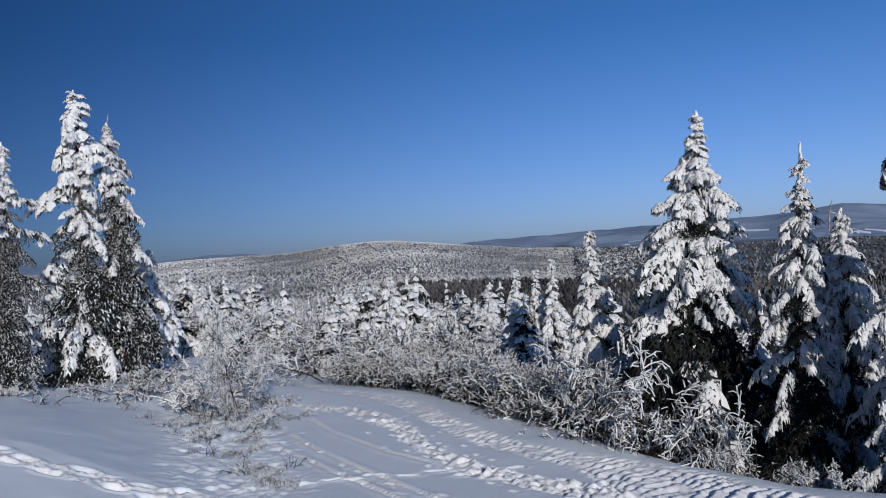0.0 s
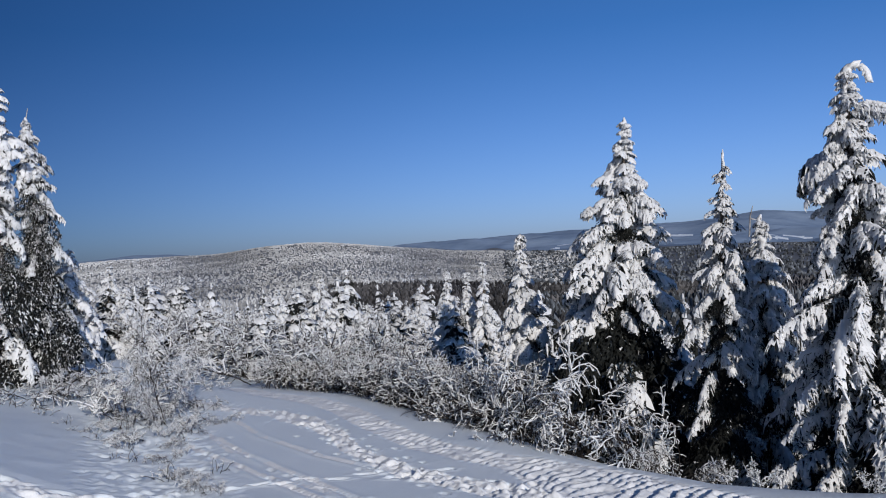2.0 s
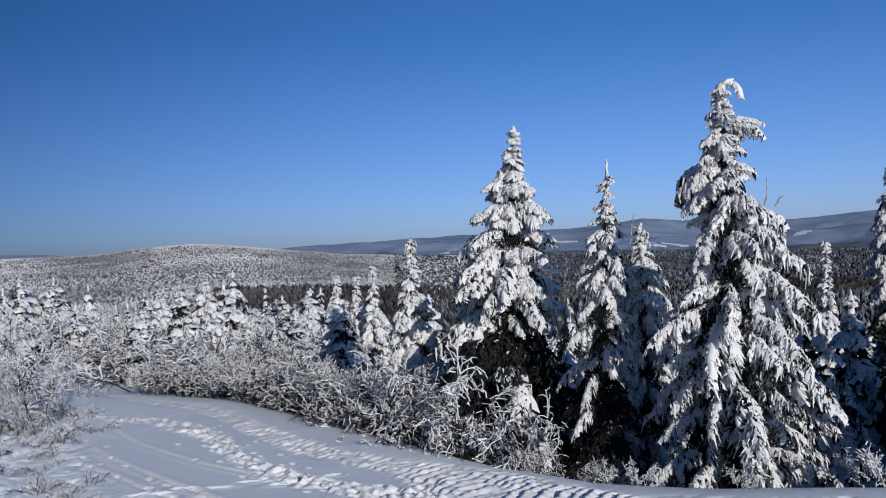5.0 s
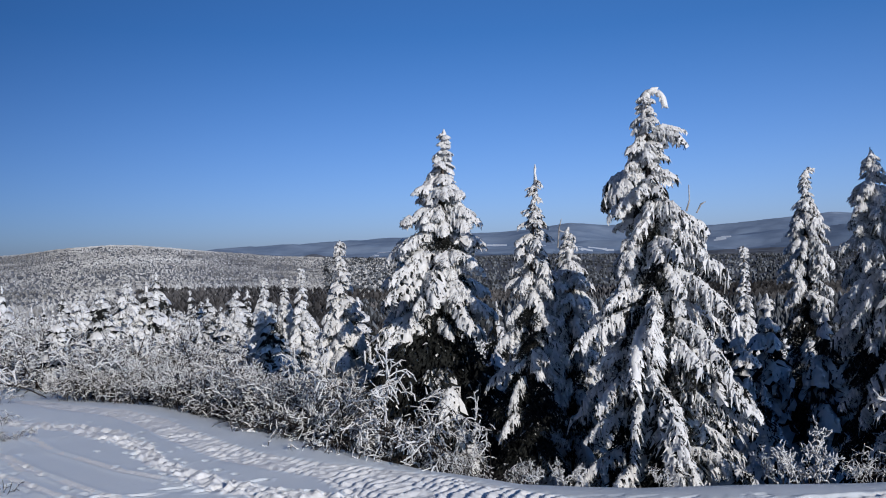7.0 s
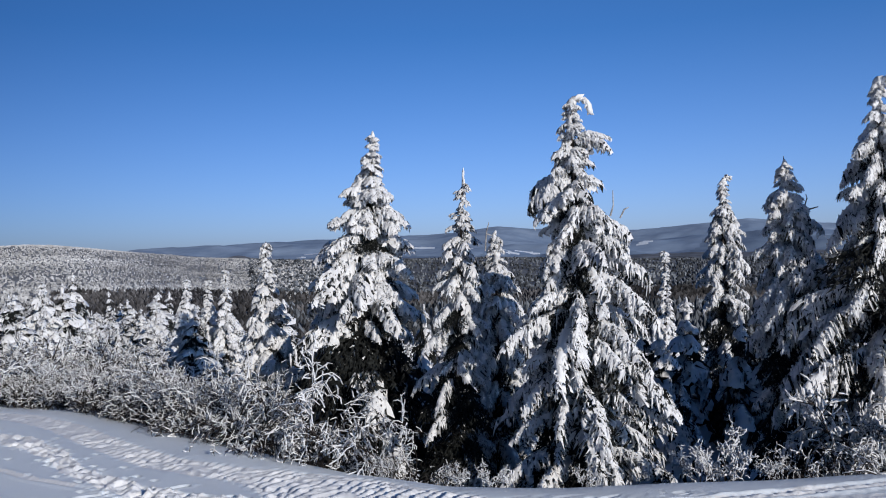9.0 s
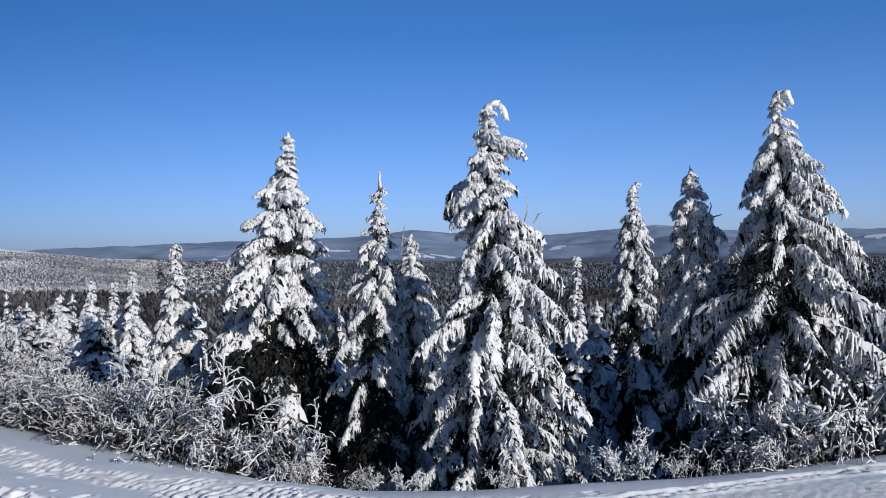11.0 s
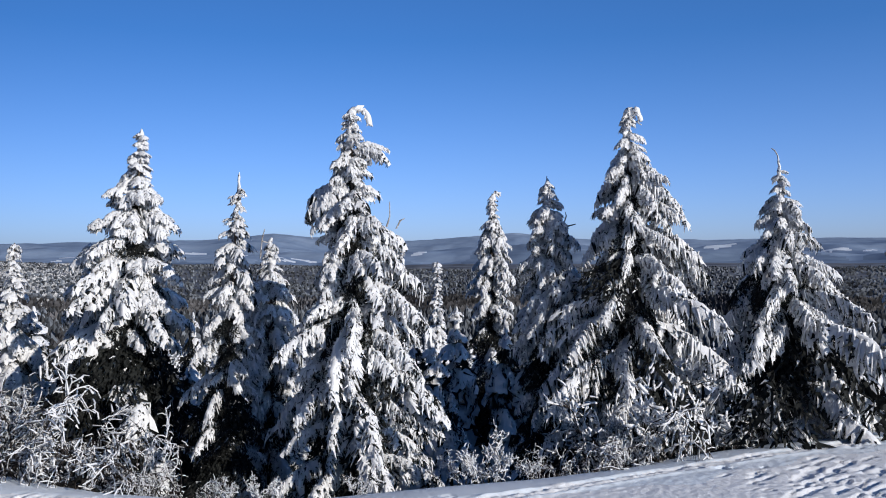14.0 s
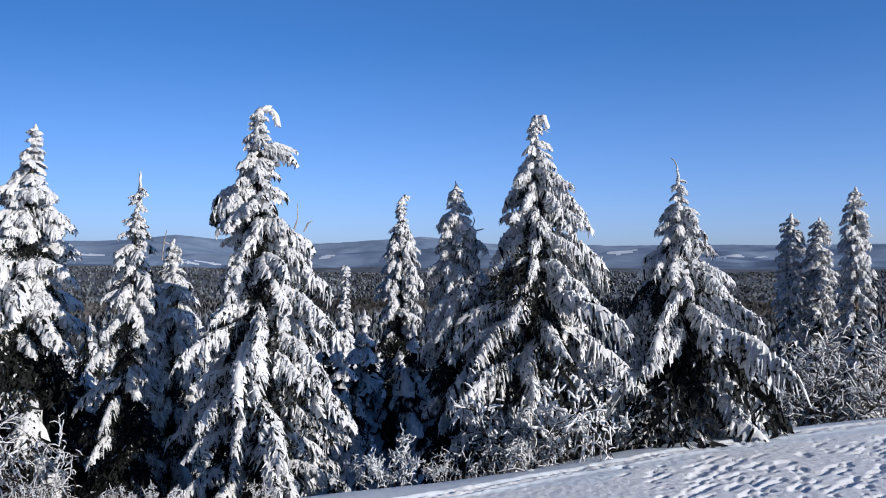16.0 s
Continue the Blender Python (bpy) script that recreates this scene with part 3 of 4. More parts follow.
def big_spruce(base, top, profile, seed, label, habit=PADS, spacing=1.0, dense=6, extra=(), tip=(), twigs=(), bare=9.0, lift=0.0, slim=1.0, point=0.03, ragged=0.0):
    """A snow-laden spruce: trunk and single boughs. profile: rows of depth under the tip, reach to the left, reach to
    the right (as the camera faces it).
    extra: single long boughs (depth, turn from the reader's right in degrees, length, pitch). bare: depth from which
    the snow thins out, in part to stand in for shade on the lower crown.
    ragged: how uneven the boughs are in length and pitch."""
    rng = random.Random(seed)
    tree = new("spruce_tree")
    tree.location = base
    tagged(tree, label, "tree", "snow-laden spruces along the crest")
    b, t, height = axis_frame((0, 0, 0), Vector(top) - Vector(base))
    prof = np.array([(0, 0.03, 0.03)] + list(profile))
    trunk_pts = [b.lerp(t, s) for s in np.linspace(-0.03, 1, 9)]
    so = Soup()
    so.add(*tube([tuple(p) for p in trunk_pts], np.interp(np.linspace(0, 1, 9), (0, 0.05, 1), (0.021 * height, 0.016 * height, 0.006)), 9, np.random.default_rng(seed), 0.08), 0, True)
    part("trunk", so.mesh("trunk", [BARK]), tree)
    face = math.atan2(base[0], base[1])           # the tree's bearing from the camera
    right = -face                                 # world angle of the reader's right
    young = habit is YOUNG
    thin = RIMED if ragged else BARE

    def put(depth, phi, length, pitch, me, flat=1.0):
        p = b.lerp(t, max(0.0, 1 - depth / height))
        ob = new("bough", me)
        ob.parent = tree
        turn = rng.uniform(-16, 16)
        ob.matrix_local = Matrix.Translation(p) @ Matrix.Rotation(right + phi, 4, "Z") @ Matrix.Rotation(-radians(pitch), 4, "Y") @ Matrix.Rotation(radians(turn), 4, "X") @ Matrix.Diagonal((length, length * flat, length * flat, 1))

    depth, phi = point, rng.uniform(0, 6)
    end = height - 0.15
    while depth < end:
        l_r, r_r = np.interp(depth, prof[:, 0], prof[:, 1]), np.interp(depth, prof[:, 0], prof[:, 2])
        mean = (l_r + r_r) / 2
        n = (dense if depth > 1.3 else dense + 1) if mean > 0.2 else 6
        for k in range(n):
            phi += 2 * math.pi / n + rng.uniform(-0.4, 0.4)
            reach = mean + (r_r - l_r) / 2 * math.cos(phi)
            reach = max(0.08, reach * (rng.uniform(0.66, 1.16) if depth > 1.3 else rng.uniform(0.74, 1.14)) * (1 + ragged * rng.uniform(-0.6, 0.45)))
            frac = depth / height
            pitch = lift * min(1, depth) - 6 - 7 * min(1, frac * 1.5) + rng.uniform(-13, 13) - ragged * rng.uniform(-14, 34)
            length = reach * 1.12 / math.cos(radians(pitch))
            if (depth > bare and rng.random() < min(0.72, 0.25 + 1.2 * (depth - bare))) or (frac > 0.35 and rng.random() < 0.07):
                put(depth, phi, length, pitch - 5, rng.choice(thin), 1.15)
            else:
                wide = rng.uniform(0.85, 1.2) * slim
                put(depth + rng.uniform(-0.11, 0.11) * (1 + ragged) * min(1, 4 * depth), phi, length, pitch, rng.choice(habit[3 if length < 0.27 else 2 if length < 0.5 else 1 if length < 0.8 else 0]), wide)
        if mean > 0.45 and not young and depth < bare:      # shorter boughs fill the crown between the long ones
            for k in range(dense - 1):
                a = phi + 0.5 + 2 * math.pi * (k + rng.uniform(-0.3, 0.3)) / (dense - 1)
                length = (mean + (r_r - l_r) / 2 * math.cos(a)) * rng.uniform(0.55, 0.9)
                put(depth + rng.uniform(0.05, 0.2), a, length, rng.uniform(-26, 2), rng.choice(habit[2 if length < 0.5 else 1]), rng.uniform(0.85, 1.2) * slim)
        if mean > 0.3 and not young:
            for k in range(4):
                put(depth, phi + k * 2.1 + rng.uniform(-0.4, 0.4), mean * rng.uniform(0.6, 0.85), -32 + rng.uniform(-10, 10), rng.choice(thin), 1.1)
        phi += 0.7
        depth += (0.06 + 0.25 * mean) * spacing * (0.72 if depth < 1.3 and not young else 1.0)
    turn_right = Vector((math.cos(right), math.sin(right), 0))
    g = np.random.default_rng(seed)
    if tip:
        # the leader, bent over and cased in snow: steps to the right and up from the top
        so = Soup()
        pts = np.array([tuple(t + turn_right * u + Vector((0, 0, w))) for u, w in tip])
        fine_t = np.linspace(0, len(pts) - 1, 18)
        curve = np.stack([np.interp(fine_t, np.arange(len(pts)), pts[:, i]) for i in range(3)], 1)
        so.add(*tube(curve + g.normal(0, 0.006, curve.shape), np.linspace(0.036, 0.02, 18) * g.uniform(0.6, 1.45, 18), 7, g, 0.5), 0, True)
        for c in curve[::2]:
            for k in range(3):
                d = np.array([*g.normal(0, 0.4, 2), -0.8])
                so.add(*tube(np.array([c, c + d * 0.035, c + d * g.uniform(0.05, 0.085)]), np.array([0.016, 0.014, 0.005]), 4, g, 0.4), 0, True)
        part("bent_tip", so.mesh("bent_tip", [SNOW]), tree, "curled tip cased in white snow")
    elif not young:
        so = Soup()
        curve = np.array([tuple(t + Vector((g.normal(0, 0.008), g.normal(0, 0.008), w))) for w in np.linspace(-0.34, 0.03, 9)])
        so.add(*tube(curve, np.array([0.03, 0.042, 0.034, 0.042, 0.03, 0.036, 0.026, 0.024, 0.01]) * slim * (0.55 if point > 0.1 else 1) * g.uniform(0.8, 1.2, 9), 7, g, 0.4), 0, True)
        part("snowy_tip", so.mesh("snowy_tip", [SNOW]), tree, "leader cased in white snow")
    for steps in twigs:
        so = Soup()
        pts = np.array([tuple(t + turn_right * u + Vector((0, 0, w))) for u, w in steps])
        so.add(*tube(pts, np.linspace(0.010, 0.005, len(pts)), 5, g, 0.25), 0, True)
        part("bare_twig", so.mesh("bare_twig", [FROSTED_TWIG]), tree, "bare twig under thin frost")
    for d, a, length, pitch in extra:
        put(d, radians(a), length, pitch, rng.choice(habit[0 if length > 0.8 else 1 if length > 0.5 else 2]))
    return tree


def at_ground(x, y, sink=0.06):
    return (x, y, float(land(x, y)) - sink)


def spruce_at(top, foot_x, foot_y, profile, seed, label, *rest, near=1.0, **more):
    """near: draws the whole tree closer to the eye, keeping its look from there."""
    profile = [tuple(near * c for c in row) for row in profile]
    return big_spruce(at_ground(foot_x * near, foot_y * near), (top[0] * near, top[1] * near, EYE + (top[2] - 0.03 - EYE) * near), profile, seed, label, *rest, **more)


spruce_at((0.07, 10.40, 3.26), -0.18, 10.40, ((0.5, 0.21, 0.16), (0.84, 0.34, 0.34), (1.19, 0.49, 0.43), (1.61, 0.66, 0.57), (2.04, 0.99, 0.76), (2.75, 1.11, 0.97), (3.19, 1.11, 0.95), (4.62, 0.93, 0.89)), 1,
          "tall snow-laden spruce with layered white boughs on the crest", bare=2.0, dense=7, spacing=1.3, lift=6, near=0.952)
spruce_at((1.26, 11.13, 2.87), 1.03, 11.15, ((0.36, 0.08, 0.08), (0.66, 0.18, 0.14), (0.95, 0.26, 0.27), (1.24, 0.30, 0.30), (1.7, 0.36, 0.34), (2.31, 0.55, 0.44), (3.05, 0.66, 0.55), (4.46, 0.66, 0.59)), 2,
          "slender dark spruce with snow on its hanging tips", HANGING, bare=1.8, dense=5, spacing=1.15, slim=0.8, point=0.16, near=0.79)
spruce_at((1.85, 12.3, 2.06), 1.85, 12.32, ((0.3, 0.14, 0.14), (0.8, 0.32, 0.32), (1.4, 0.45, 0.48), (2.2, 0.6, 0.6), (4.0, 0.65, 0.65)), 12,
          "shaded spruce behind a slender one with one bare leader", HANGING, dense=5, spacing=1.2, near=0.78, twigs=(((-0.12, -0.2), (-0.1, 0.02), (-0.07, 0.13)), ((-0.1, 0.0), (-0.02, -0.03))))
spruce_at((2.02, 8.15, 3.22), 2.02, 8.15, ((0.2, 0.12, 0.1), (0.32, 0.17, 0.12), (0.5, 0.16, 0.12), (0.63, 0.26, 0.16), (0.9, 0.34, 0.3), (1.15, 0.32, 0.42), (1.37, 0.39, 0.65), (1.65, 0.62, 0.68), (1.93, 0.75, 0.78), (2.33, 0.84, 0.95), (2.7, 0.89, 1.03), (3.5, 0.89, 1.1), (4.1, 0.84, 1.1)), 3,
          "broad spruce heavy with rime and a tip bent over by snow", PLUME, spacing=1.15, near=0.96, extra=((0.32, 0, 0.30, 10), (0.36, 12, 0.34, 0), (0.36, -20, 0.3, 4), (0.66, 180, 0.5, -24), (0.62, 165, 0.46, -16), (0.7, 200, 0.44, -26), (1.05, 10, 0.5, -8), (1.05, -15, 0.55, -12)),
          tip=((0, -0.3), (-0.03, -0.12), (0.0, 0), (0.07, 0.035), (0.14, -0.0), (0.18, -0.12)), twigs=(((0.33, -1.1), (0.36, -1.0), (0.36, -0.86)), ((0.42, -1.12), (0.46, -1.04), (0.5, -1.02))))
spruce_at((5.01, 11.56, 2.76), 4.94, 11.59, ((0.39, 0.11, 0.13), (0.80, 0.22, 0.30), (1.21, 0.28, 0.30), (1.81, 0.33, 0.37), (2.64, 0.44, 0.42), (4.62, 0.55, 0.50)), 4, "narrow half-shaded spruce with drooping snowy twigs", HANGING, dense=5, bare=1.8, point=0.1, tip=((0, -0.3), (0, -0.05), (0.05, 0.02), (0.11, 0.0)))
spruce_at((4.47, 8.72, 2.65), 4.47, 8.72, ((0.10, 0.11, 0.11), (0.31, 0.18, 0.20), (0.58, 0.22, 0.29), (0.90, 0.29, 0.38), (1.36, 0.36, 0.42), (2.12, 0.42, 0.49), (3.82, 0.51, 0.51)), 5, "dense spruce standing in shade with blunt tip", COMB, bare=1.7, near=0.952, twigs=(((0, -0.1), (0.0, 0.06)), ((0.17, -0.5), (0.21, -0.38), (0.2, -0.34)), ((0.2, -0.5), (0.31, -0.47))))
spruce_at((4.84, 7.59, 3.27), 4.82, 7.61, ((0.25, 0.08, 0.16), (0.55, 0.2, 0.34), (0.85, 0.3, 0.5), (1.07, 0.34, 0.5), (1.3, 0.36, 0.55), (1.46, 0.5, 0.8), (1.76, 0.73, 0.95), (2.1, 1.0, 1.05), (2.5, 1.15, 1.12), (3.1, 1.24, 1.12), (4.0, 1.18, 1.05)), 6,
          "wide spruce with long arching boughs hung with snow", COMB, dense=5, spacing=1.15, extra=((0.34, 185, 0.3, -40), (0.42, 200, 0.36, -36), (0.36, -10, 0.3, -36), (0.62, 0, 0.66, -22), (0.58, 178, 0.42, -30), (1.1, 185, 0.62, -28), (1.15, 0, 0.8, -12), (1.35, 10, 0.95, -10), (2.1, 195, 1.2, -26), (1.9, 215, 1.05, -30), (1.7, 190, 1.1, -22)),
          tip=((-0.02, -0.3), (-0.03, -0.1), (-0.01, 0.0), (0.05, 0.04), (0.10, 0.01), (0.13, -0.08)), twigs=(((0.03, -0.11), (0.09, -0.09), (0.14, -0.13)),))
spruce_at((6.34, 7.07, 2.77), 6.38, 7.03, ((0.29, 0.1, 0.13), (0.57, 0.2, 0.3), (0.8, 0.46, 0.37), (1.05, 0.53, 0.6), (1.3, 0.66, 0.76), (1.75, 0.83, 1.26), (2.2, 0.88, 1.3), (2.7, 0.88, 1.15), (3.3, 0.88, 1.15)), 7,
          "squat spruce with boughs pressed down by snow", COMB, dense=6, spacing=1.1, point=0.15, extra=((1.2, -5, 0.95, -30), (0.95, 10, 0.8, -28), (1.5, 0, 1.2, -24)), twigs=(((0.0, -0.08), (-0.01, 0.05), (-0.04, 0.11), (-0.07, 0.13)),))
for k, (top, foot) in enumerate((((10.53, 9.23, 2.53), (10.49, 9.27)), ((10.78, 8.93, 2.46), (10.78, 8.94)), ((10.69, 8.24, 2.85), (10.69, 8.24)))):
    spruce_at(top, *foot, ((0.1, 0.12, 0.12), (0.4, 0.19, 0.19), (1.0, 0.21, 0.21), (1.7, 0.28, 0.28), (2.4, 0.35, 0.35), (4.0, 0.4, 0.4)), 20 + k, "slim column-shaped spruce thick with frost", RIME, dense=5)
# low snowless boughs on these left trees partly replace a shadow across their crowns
spruce_at((-8.37, 9.95, 4.36), -8.28, 10.0, ((0.1, 0.18, 0.16), (0.4, 0.22, 0.2), (0.55, 0.14, 0.16), (0.8, 0.33, 0.26), (1.05, 0.22, 0.2), (1.3, 0.22, 0.24), (1.55, 0.32, 0.28), (1.9, 0.34, 0.3), (2.4, 0.6, 0.4), (3.0, 0.8, 0.55), (4.0, 1.0, 0.7)), 8,
          "tall old spruce with ragged crown and thick snow clumps", PADS, extra=((1.3, 180, 0.72, -14), (1.36, 190, 0.6, -16), (0.7, 5, 0.42, -2), (2.2, 190, 0.8, -24), (2.4, 175, 0.7, -30)), bare=1.45, lift=4, spacing=0.95, dense=5, ragged=1.0)
spruce_at((-8.17, 10.37, 3.93), -7.95, 10.41, ((0.15, 0.1, 0.1), (0.4, 0.14, 0.18), (0.9, 0.2, 0.26), (1.3, 0.26, 0.34), (2.0, 0.34, 0.48), (2.8, 0.45, 0.7), (3.6, 0.6, 0.95)), 9, "dark younger spruce with fine rime leaning against a taller one", RIME, dense=6, spacing=1.0, bare=0.75, ragged=1.0, twigs=(((0.0, -0.1), (0.02, 0.05), (0.04, 0.16)),))
spruce_at((-8.36, 8.61, 3.45), -8.38, 8.59, ((0.5, 0.13, 0.13), (1.0, 0.28, 0.28), (1.8, 0.35, 0.38), (2.9, 0.5, 0.5)), 10, "frosted spruce at the edge of the snowbank", RIME, bare=0.7, spacing=1.3, ragged=0.8, extra=((0.7, 0, 0.36, 10), (1.1, -10, 0.5, 5)))


# ---- smaller spruces ----
def cone_arrays(seed, height, width, tiers, each, load, columns, rows, spray, fingers=0):
    """A small spruce as two soups: dark needles, and the snow lying on its short boughs."""
    rng = np.random.default_rng(seed)
    kinds = [frond(seed * 7 + k, 0.30, 0.42, 0.14, 0.22, columns=columns, rows=rows, fingers=fingers, sides=3, spray=spray, leaf=0.16, gaps=0.2, lobes=1.5, rime=0.1) for k in range(3)]
    crown, snow = Soup(), Soup()
    for w in range(tiers):
        u = (w + 0.3) / tiers
        for k in range(each):
            v, f, m, s = kinds[rng.integers(0, 3)]
            a, reach = 2 * math.pi * (k + rng.uniform(-0.3, 0.3)) / each + w * 0.9, (width * u ** 0.8 + 0.06) * rng.uniform(0.75, 1.2)
            tilt = radians(rng.uniform(-38, -8))
            x, y, z = v[:, 0] * reach, v[:, 1] * reach * 1.15, v[:, 2] * reach * 1.1
            x, z = x * math.cos(tilt) - z * math.sin(tilt), x * math.sin(tilt) + z * math.cos(tilt)
            p = np.stack([x * math.cos(a) - y * math.sin(a), x * math.sin(a) + y * math.cos(a), z + height * (1 - u * 0.97) + rng.uniform(-0.04, 0.04)], 1)
            white = (m == 0) & (rng.uniform() < load)
            for soup, pick_f in ((snow, white), (crown, m == 1)):
                if pick_f.any():
                    used, again = np.unique(f[pick_f], return_inverse=True)
                    soup.add(p[used], again.reshape(-1, 3), 0, s[pick_f])
    # dark needles fill the inside
    n = 30 * tiers
    u = rng.uniform(0.05, 1.0, n) ** 0.6
    a, reach = rng.uniform(0, 6.3, n), width * 0.75 * u ** 0.9 * rng.uniform(0.3, 1.0, n)
    q = np.stack([np.cos(a) * reach, np.sin(a) * reach, height * (1 - u * 0.97) - reach * 0.3], 1)
    out = rng.normal(0, 0.05, (n, 3)) + np.stack([np.cos(a), np.sin(a), -1.2 + 0 * a], 1) * 0.07
    side = rng.normal(0, 0.03, (n, 3))
    crown.add(np.stack([q - side, q + side, q + out], 1).reshape(-1, 3), np.arange(3 * n).reshape(-1, 3), 0, False)
    snow.add(*tube([(0, 0, height * u) for u in (0.9, 0.96, 1.0)], (0.035, 0.03, 0.01), 5, rng, 0.3), 0, True)
    return crown, snow


def distant_spruce(name, seed, height, width, tiers, each, load):
    tree = new(name)
    so = Soup()
    so.add(*tube([(0, 0, -0.3), (0, 0, height * 0.9)], (0.02 * height, 0.004), 5), 0, True)
    part("trunk", so.mesh("trunk", [BARK]), tree)
    crown, snow = cone_arrays(seed, height, width, tiers, each, load, 7, 3, 26, 6)
    tagged(part("crown", crown.mesh("crown", [NEEDLE]), tree), kind="stuff")
    tagged(part("snow", snow.mesh("snow", [SNOW]), tree, "white snow lying on the boughs"), kind="stuff")
    return tree


DISTANT = [distant_spruce("young_spruce", 120 + k, 2.4, (0.78, 0.6, 0.5, 0.9, 0.42)[k], (10, 11, 12, 9, 13)[k], (7, 7, 6, 8, 6)[k], (0.7, 0.6, 0.75, 0.65, 0.8)[k]) for k in range(5)]
SHADED = [distant_spruce("young_spruce", 130 + k, 2.4, (0.6, 0.7)[k], 12, 8, 0.55) for k in range(2)]


def thicket(name, seed, count, az0, az1, r0, r1, label):
    """Spruces too many and too far to tell apart, as one sheet of stuff."""
    rng = np.random.default_rng(seed)
    kinds = []
    for k in range(4):
        crown, snow = cone_arrays(140 + k, 2.4, (0.6, 0.5, 0.7, 0.42)[k], 9, 6, 0.85, 4, 3, 6, 1)
        (cv, cf, _, _), (sv, sf, _, _) = crown.arrays(), snow.arrays()
        kinds.append((np.concatenate([cv, sv]), np.concatenate([cf, sf + len(cv)]), np.concatenate([np.ones(len(cf)), np.zeros(len(sf))])))
    so = Soup()
    for k in range(count):
        az, r = math.radians(rng.uniform(az0, az1)), math.sqrt(rng.uniform(r0 ** 2, r1 ** 2))
        x, y = r * math.sin(az), r * math.cos(az)
        v, f, m = kinds[rng.integers(0, 4)]
        a, s = rng.uniform(0, 6.3), rng.uniform(0.7, 1.5)
        c, sn = math.cos(a) * s, math.sin(a) * s
        w = np.stack([v[:, 0] * c - v[:, 1] * sn + x, v[:, 0] * sn + v[:, 1] * c + y, v[:, 2] * s + float(land(x, y)) - 0.05], 1)
        so.add(w, f, m, m == 0)
    tagged(new(name, so.mesh(name, [SNOW, NEEDLE])), label, "woods", kind="stuff")


thicket("snowy_thicket", 9, 420, -52, 3, 34, 150, "snowy young spruces crowding the lower slope")
thicket("shady_thicket", 10, 290, 0, 60, 30, 160, "young spruces below the crest, half in shade")
for k, ob in enumerate(DISTANT + SHADED):
    tagged(ob, ("bushy young spruce covered in snow", "young spruce with tiered snowy boughs", "slim young spruce coated with snow", "broad young spruce under heavy snow", "narrow young spruce white with rime")[k % 5], "tree", "young spruces on the slope")


def plant(src, x, y, height, turn, first=2.4, wide=1.0):
    z = float(land(x, y)) - 0.05
    s = height / first
    ob = copy_thing(src, pose(x, y, z, 0, 0, turn))
    ob.scale = (s * wide, s * wide, s)
    return ob


def plant_to(src, x, y, top, turn, wide=1.0):
    return plant(src, x, y, top - float(land(x, y)), turn, wide=wide)


pick = random.Random(77)
# x, y, height of the tip, half width at the foot
NAMED = ((-0.53, 11.0, 1.95, 0.46), (-1.29, 10.8, 1.94, 0.46), (-2.8, 16.8, 1.59, 0.42), (-3.26, 17.2, 1.39, 0.40), (-3.5, 16.65, 1.43, 0.45), (-4.8, 19.4, 0.89, 0.5), (-7.0, 18.7, 1.37, 0.75), (-7.3, 20.8, 0.81, 0.6), (-9.5, 22.0, 1.06, 0.7),
         (-7.77, 15.1, 0.75, 0.45), (-8.85, 12.15, 2.11, 0.6), (-6.3, 20.0, 0.64, 0.45), (-12.2, 18.3, 1.88, 0.7), (-4.6, 17.4, 0.62, 0.5), (5.07, 14.1, 1.73, 0.42), (-10.6, 16.2, 1.35, 0.65))
NAMED += ((-9.35, 10.9, 1.72, 0.6), (-9.1, 12.6, 1.42, 0.4), (-9.4, 14.6, 1.4, 0.4))
for k, (x, y, tip_z, wide) in enumerate(NAMED):
    foot = at_ground(x, y)
    h = tip_z - foot[2]
    rows = [(h * u, wide * w, wide * w) for u, w in ((0.08, 0.14), (0.2, 0.32), (0.4, 0.6), (0.6, 0.82), (0.8, 1.0), (1.0, 1.0))]
    tagged(big_spruce(foot, (x + pick.uniform(-0.04, 0.04), y, tip_z), rows, 300 + k, "young spruce on the slope with snow on every bough", habit=YOUNG, dense=6 if h > 1.2 else 4, spacing=1.0 if h > 1.2 else 1.6), group="young spruces on the slope")
for k in range(30):
    az, r = radians(pick.choice((pick.uniform(-40, -29), pick.uniform(-25.5, -14)))), pick.uniform(15.0, 19)
    x, y = r * math.sin(az), r * math.cos(az)
    if y > float(np.interp(x, CREST_X, CREST_Y)) + 1.2:
        plant_to(DISTANT[pick.randrange(5)], x, y, EYE + r * math.tan(radians(pick.uniform(-5.2, -2.2))), pick.uniform(0, 360), pick.uniform(1.0, 1.5))
for k in range(112):
    for attempt in range(60):
        az, r = radians(pick.uniform(-48, -2)), 16 + 22 * pick.random() ** 1.15
        x, y = r * math.sin(az), r * math.cos(az)
        if abs(math.degrees(az) + 26) < 1.3 and r < 20:
            continue
        break
    tall = min(pick.choice((0.9, 1.2, 1.5, 1.9, 2.5)) * pick.uniform(0.85, 1.15) * (1 + max(0, r - 20) * 0.02), EYE - float(land(x, y)) + r * math.tan(radians(pick.choice((-2.6, -2.0, -1.5, -0.9, -0.2)) + pick.uniform(-0.3, 0.3))))
    plant(DISTANT[pick.randrange(5)], x, y, tall, pick.uniform(0, 360), wide=pick.uniform(1.1, 1.9))
